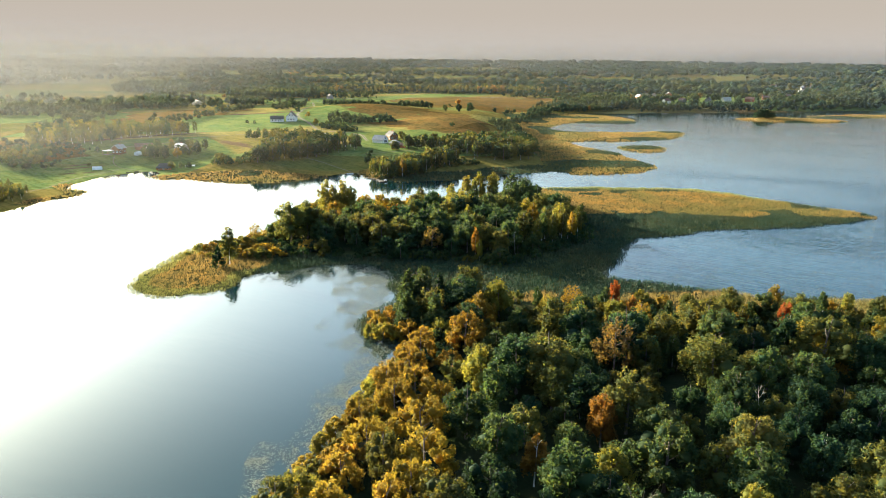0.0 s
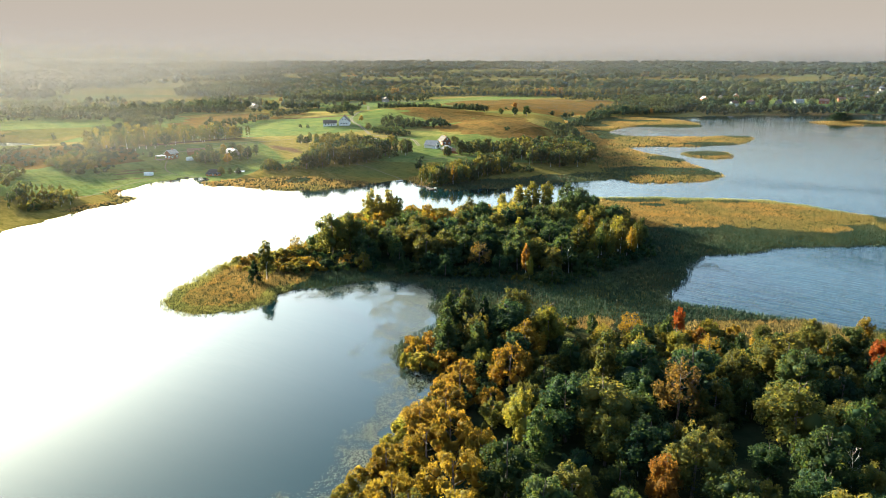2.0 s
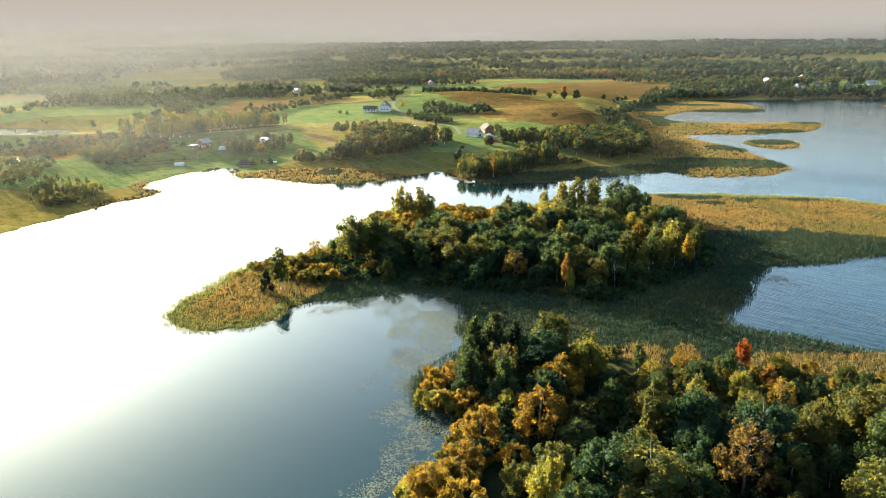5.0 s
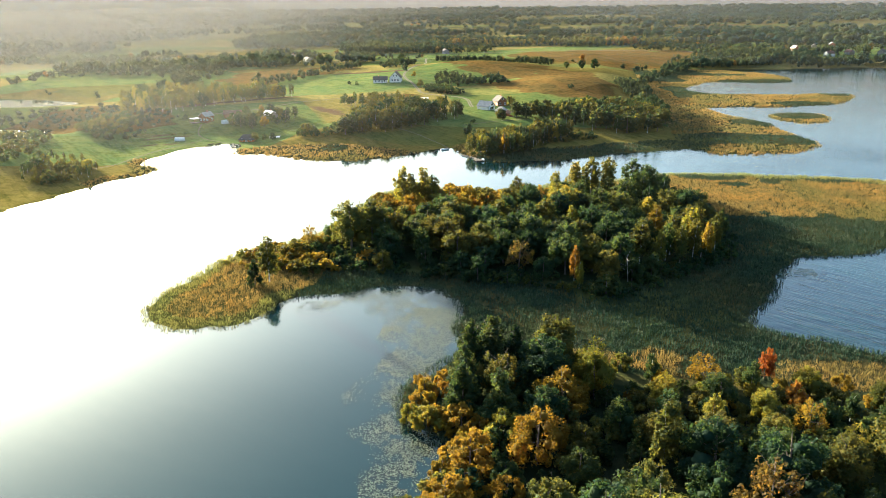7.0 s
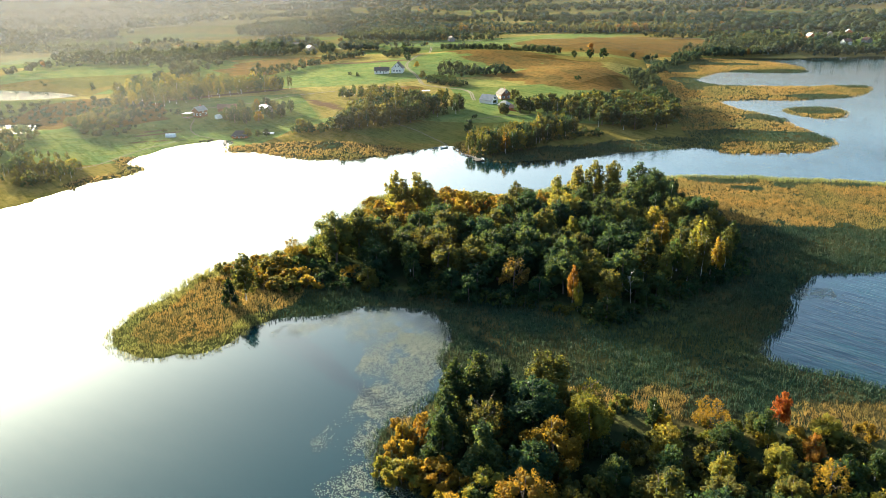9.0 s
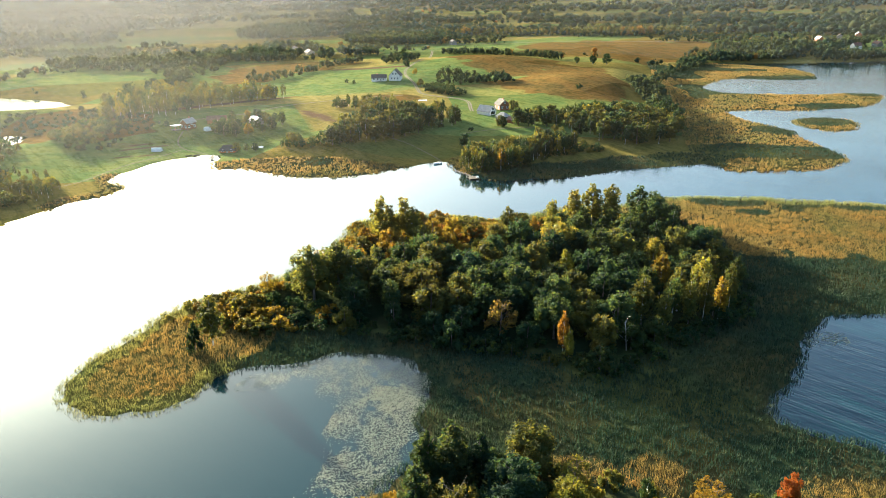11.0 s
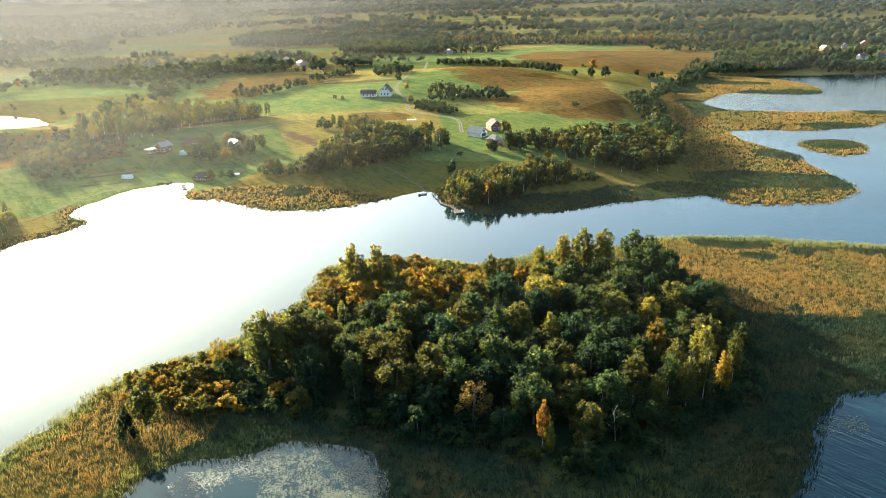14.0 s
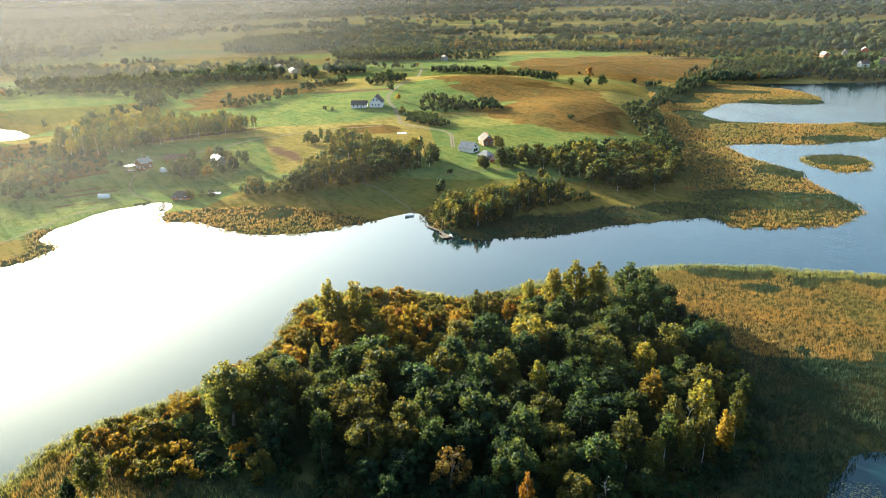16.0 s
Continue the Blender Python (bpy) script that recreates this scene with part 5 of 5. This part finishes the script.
def porch():
    x, y = -229.5, 470
    base = tagged(new("porch"), "open porch with a white sheet roof on timber posts", "porch")
    base.matrix_basis = pose(x, y, at_height(x, y), 0, 0, 70)
    part("roof", boxes("roof", WHITE_ROOF, (-3, 3, -2.4, 2.4, 2.5, 2.62)), base)
    for sx in (-2.7, 2.7):
        for sy in (-2.1, 2.1):
            part("post", boxes("post", RED_WALL, (sx - 0.08, sx + 0.08, sy - 0.08, sy + 0.08, -0.3, 2.5)), base)
    part("deck", boxes("deck", DECK, (-3, 3, -2.4, 2.4, -0.3, 0.15)), base)


def greenhouse(label, x, y, turn, L, W, H, mat):
    base = tagged(new("greenhouse"), label, "greenhouse")
    base.matrix_basis = pose(x, y, at_height(x, y), 0, 0, turn)
    n = 10
    arc = [(W / 2 * math.cos(math.pi * i / n), H * math.sin(math.pi * i / n) ** 0.8) for i in range(n + 1)]
    v = [(s * L / 2, p, q - 0.05) for s in (-1, 1) for p, q in arc]
    f = [(i, i + 1, n + 2 + i, n + 1 + i) for i in range(n)] + [tuple(range(n, -1, -1)), tuple(range(n + 1, 2 * n + 2))]
    part("cover", mesh_of("cover", v, f, mat), base)
    for k in range(5):
        xx = -L / 2 + L * k / 4
        verts, fs = [], []
        tube([(xx, 1.015 * p, 1.015 * max(q, 0.0)) for p, q in arc], [0.03] * (n + 1), 4, verts, fs)
        part("hoop", mesh_of("hoop", verts, fs, TRIM), base)
    part("door_leaf", boxes("door_leaf", TRIM, (L / 2, L / 2 + 0.05, -0.45, 0.45, 0, H * 0.8)), base)


porch()
greenhouse("long white film greenhouse on the meadow", -219, 432, 12, 5.2, 2.6, 2.0, FILM)
greenhouse("pale domed greenhouse beside the farmhouse", -211, 473, 60, 4.0, 3.2, 2.4, FILM)


def cold_frame(x, y, turn):
    base = tagged(new("boat_cover"), "long low white sheet roof by the shore", "cover")
    base.matrix_basis = pose(x, y, at_height(x, y), 0, 0, turn)
    part("sheet", mesh_of("sheet", [(-3, -1.1, 0.9), (3, -1.1, 0.9), (3, 1.1, 1.3), (-3, 1.1, 1.3), (-3, -1.1, 0.82), (3, -1.1, 0.82), (3, 1.1, 1.22), (-3, 1.1, 1.22)], [(0, 1, 2, 3), (7, 6, 5, 4), (0, 4, 5, 1), (1, 5, 6, 2), (2, 6, 7, 3), (3, 7, 4, 0)], WHITE_ROOF), base)
    for sx in (-2.8, 2.8):
        for sy in (-0.9, 0.9):
            part("post", boxes("post", GREY_BOARD, (sx - 0.06, sx + 0.06, sy - 0.06, sy + 0.06, -0.2, 0.9)), base)


cold_frame(-166, 445, 12)
cold_frame(-104, 572, 20)


def planked(base, x0, x1, y0, y1, z, along="x"):
    """Deck boards, each a part, over two bearers."""
    n = int(((x1 - x0) if along == "x" else (y1 - y0)) / 0.32)
    for k in range(n):
        if along == "x":
            a = x0 + (x1 - x0) * k / n
            part("plank", boxes("plank", DECK, (a, a + (x1 - x0) / n - 0.03, y0, y1, z, z + 0.06)), base)
        else:
            a = y0 + (y1 - y0) * k / n
            part("plank", boxes("plank", DECK, (x0, x1, a, a + (y1 - y0) / n - 0.03, z, z + 0.06)), base)


def jetty(label, x, y, turn, L, W, head=None, bench=False):
    base = tagged(new("jetty"), label, "jetty")
    base.matrix_basis = pose(x, y, 0, 0, 0, turn)
    planked(base, 0, L, -W / 2, W / 2, 0.42)
    part("bearer", boxes("bearer", GREY_BOARD, (0, L, -W / 2 + 0.1, -W / 2 + 0.25, 0.27, 0.42)), base)
    part("bearer", boxes("bearer", GREY_BOARD, (0, L, W / 2 - 0.25, W / 2 - 0.1, 0.27, 0.42)), base)
    for px in np.arange(0.5, L, 3.0):
        for s in (-1, 1):
            part("pile", boxes("pile", GREY_BOARD, (px - 0.09, px + 0.09, s * (W / 2 + 0.09) - 0.09, s * (W / 2 + 0.09) + 0.09, -1.6, 0.75)), base)
    if head:
        planked(base, L, L + head[0], -head[1] / 2, head[1] / 2, 0.42)
        for px in (L + 0.2, L + head[0] - 0.2):
            for s in (-1, 1):
                part("pile", boxes("pile", GREY_BOARD, (px - 0.1, px + 0.1, s * head[1] / 2 - 0.1, s * head[1] / 2 + 0.1, -1.6, 0.9)), base)
    if bench:
        b = tagged(new("bench"), "small white bench on the end of the jetty", "bench")
        b.matrix_basis = base.matrix_basis @ pose(L + head[0] - 0.9, head[1] / 2 - 0.7, 0.48, 0, 0, 20)
        part("seat", boxes("seat", TRIM, (-0.7, 0.7, -0.2, 0.2, 0.42, 0.47)), b)
        part("backrest", boxes("backrest", TRIM, (-0.7, 0.7, 0.2, 0.25, 0.47, 0.9)), b)
        for sx in (-0.6, 0.6):
            part("leg", boxes("leg", TRIM, (sx - 0.05, sx + 0.05, -0.18, 0.2, 0, 0.42)), b)


jetty("weathered plank jetty along the bank ending in a square platform", -50.5, 417.2, -40, 9, 0.9)
jetty("square plank bathing platform reaching into the lake", -43.5, 411, -58, 4.0, 1.4, (4.2, 4.6), True)
jetty("short wooden boat jetty on the meadow shore", -185, 430, -62, 9, 1.0, (1.6, 2.4))


def boat(label, x, y, turn, mat, L=4.2):
    base = tagged(new("rowing_boat"), label, "boat", "rowing boats along the shore")
    base.matrix_basis = pose(x, y, 0.0, 0, 0, turn)
    rows = []
    for k in range(9):
        s = k / 8
        w = 0.68 * math.sin(math.pi * min(1, 0.12 + 0.88 * s) ** 0.8) ** 0.6 + 0.02
        xx = (s - 0.5) * L
        rim = 0.42 + 0.25 * (2 * s - 1) ** 2
        rows.append([(xx, -w, rim), (xx, -w * 0.75, 0.1), (xx, 0, -0.12), (xx, w * 0.75, 0.1), (xx, w, rim)])
    v = [p for row in rows for p in row]
    f = [(5 * k + i, 5 * k + i + 1, 5 * k + i + 6, 5 * k + i + 5) for k in range(8) for i in range(4)]
    f += [(0, 1, 2, 3, 4), (44, 43, 42, 41, 40)]
    hull = part("hull", mesh_of("hull", v, f, mat), base)
    hull.modifiers.new("thickness", "SOLIDIFY").thickness = 0.05
    for sx in (-1.0, 0.2, 1.3):
        part("thwart", boxes("thwart", DECK, (sx - 0.14, sx + 0.14, -0.55, 0.55, 0.3, 0.34)), base)


boat("pale rowing boat moored at the reed edge", -62, 430, 35, BOAT_PAINT)
boat("dark rowing boat drawn up on the bank", -197, 427, 60, BOAT_DARK, 3.8)
boat("dark rowing boat drawn up on the bank", -193.5, 429, 70, BOAT_DARK, 3.8)
boat("pale rowing boat beside the boat jetty", -182.5, 424, -40, BOAT_PAINT, 4.0)


def track(name, label, points, width):
    """A pair of wheel ruts that follows the ground."""
    p = np.array(points, float)
    t = np.linspace(0, len(p) - 1, len(p) * 8)
    cx, cy = np.interp(t, np.arange(len(p)), p[:, 0]), np.interp(t, np.arange(len(p)), p[:, 1])
    k = np.ones(9) / 9
    cx, cy = np.convolve(np.pad(cx, 4, "edge"), k, "valid"), np.convolve(np.pad(cy, 4, "edge"), k, "valid")
    tx, ty = np.gradient(cx), np.gradient(cy)
    n = np.hypot(tx, ty)
    nx, ny = -ty / n, tx / n
    verts, fs = [], []
    for lo, hi in ((-width / 2, -width * 0.12), (width * 0.12, width / 2)):
        base = len(verts)
        for i in range(len(cx)):
            for o in (lo, hi):
                px, py = cx[i] + nx[i] * o, cy[i] + ny[i] * o
                verts.append((px, py, at_height(px, py) + 0.16))
        fs += [(base + 2 * i, base + 2 * i + 1, base + 2 * i + 3, base + 2 * i + 2) for i in range(len(cx) - 1)]
    tagged(new(name, mesh_of(name, verts, fs, GRAVEL)), label, "track", kind="structure")


track("road", "pale winding gravel farm track over the hill", [(-190, 980), (-178, 923), (-160, 827), (-158, 732), (-148, 687), (-134, 662), (-122, 630), (-113, 603), (-83, 593), (-73, 581), (-68, 556), (-64, 541)], 2.4)
track("path", "narrow trodden path across the green meadow", [(-100, 470), (-84, 462), (-70, 448), (-58, 430), (-52, 421)], 1.0)
track("path", "narrow trodden path down to the boat jetty", [(-225, 470), (-218, 450), (-207, 438), (-186, 431)], 0.7)
track("path", "narrow mown path along the lakeside meadow", [(-225, 352), (-218, 366), (-218, 384), (-217, 404), (-210, 424), (-207, 438)], 0.8)
track("road", "pale farm lane beside the birch wood", [(-232, 488), (-214, 500), (-199, 514), (-194, 537), (-184, 552), (-163, 573), (-146, 588), (-122, 600)], 1.8)
track("path", "narrow trodden path across the farm meadow", [(-64, 484), (-42, 497), (-22, 503), (-8, 492), (6, 477)], 1.0)
track("road", "pale straight country road beyond the fields", [(-237, 1031), (-171, 1064), (-101, 1090), (15, 1096), (147, 1102), (191, 1060)], 4.0)

# the village on the far shore
q = rng(90)
for x, y in VILLAGE:
    white = q.rand() < 0.25 and x > 0
    wall_mat = (WHITE_WALL, GREY_BOARD, RED_WALL)[0 if white else 1 + q.randint(2)]
    roof_mat = (GREY_ROOF, DARK_ROOF, BROWN_ROOF, DARK_ROOF)[q.randint(4)]
    words = "{} village house with {} roof on the far shore".format(("white", "grey", "red")[0 if white else (1 if wall_mat is GREY_BOARD else 2)], {GREY_ROOF: "grey", DARK_ROOF: "dark", BROWN_ROOF: "brown", WHITE_ROOF: "pale"}[roof_mat])
    house(words, x, y, q.rand() * 180, 9 + 4 * q.rand(), 6 + 2 * q.rand(), 2.8 + 1.6 * q.rand(), 2.2 + q.rand(), wall_mat, roof_mat, ((-2.5, 0.9), (2.5, 0.9)), (), ((0, 1.0, 2.05, GREY_BOARD),), 1.0, name="village_house")
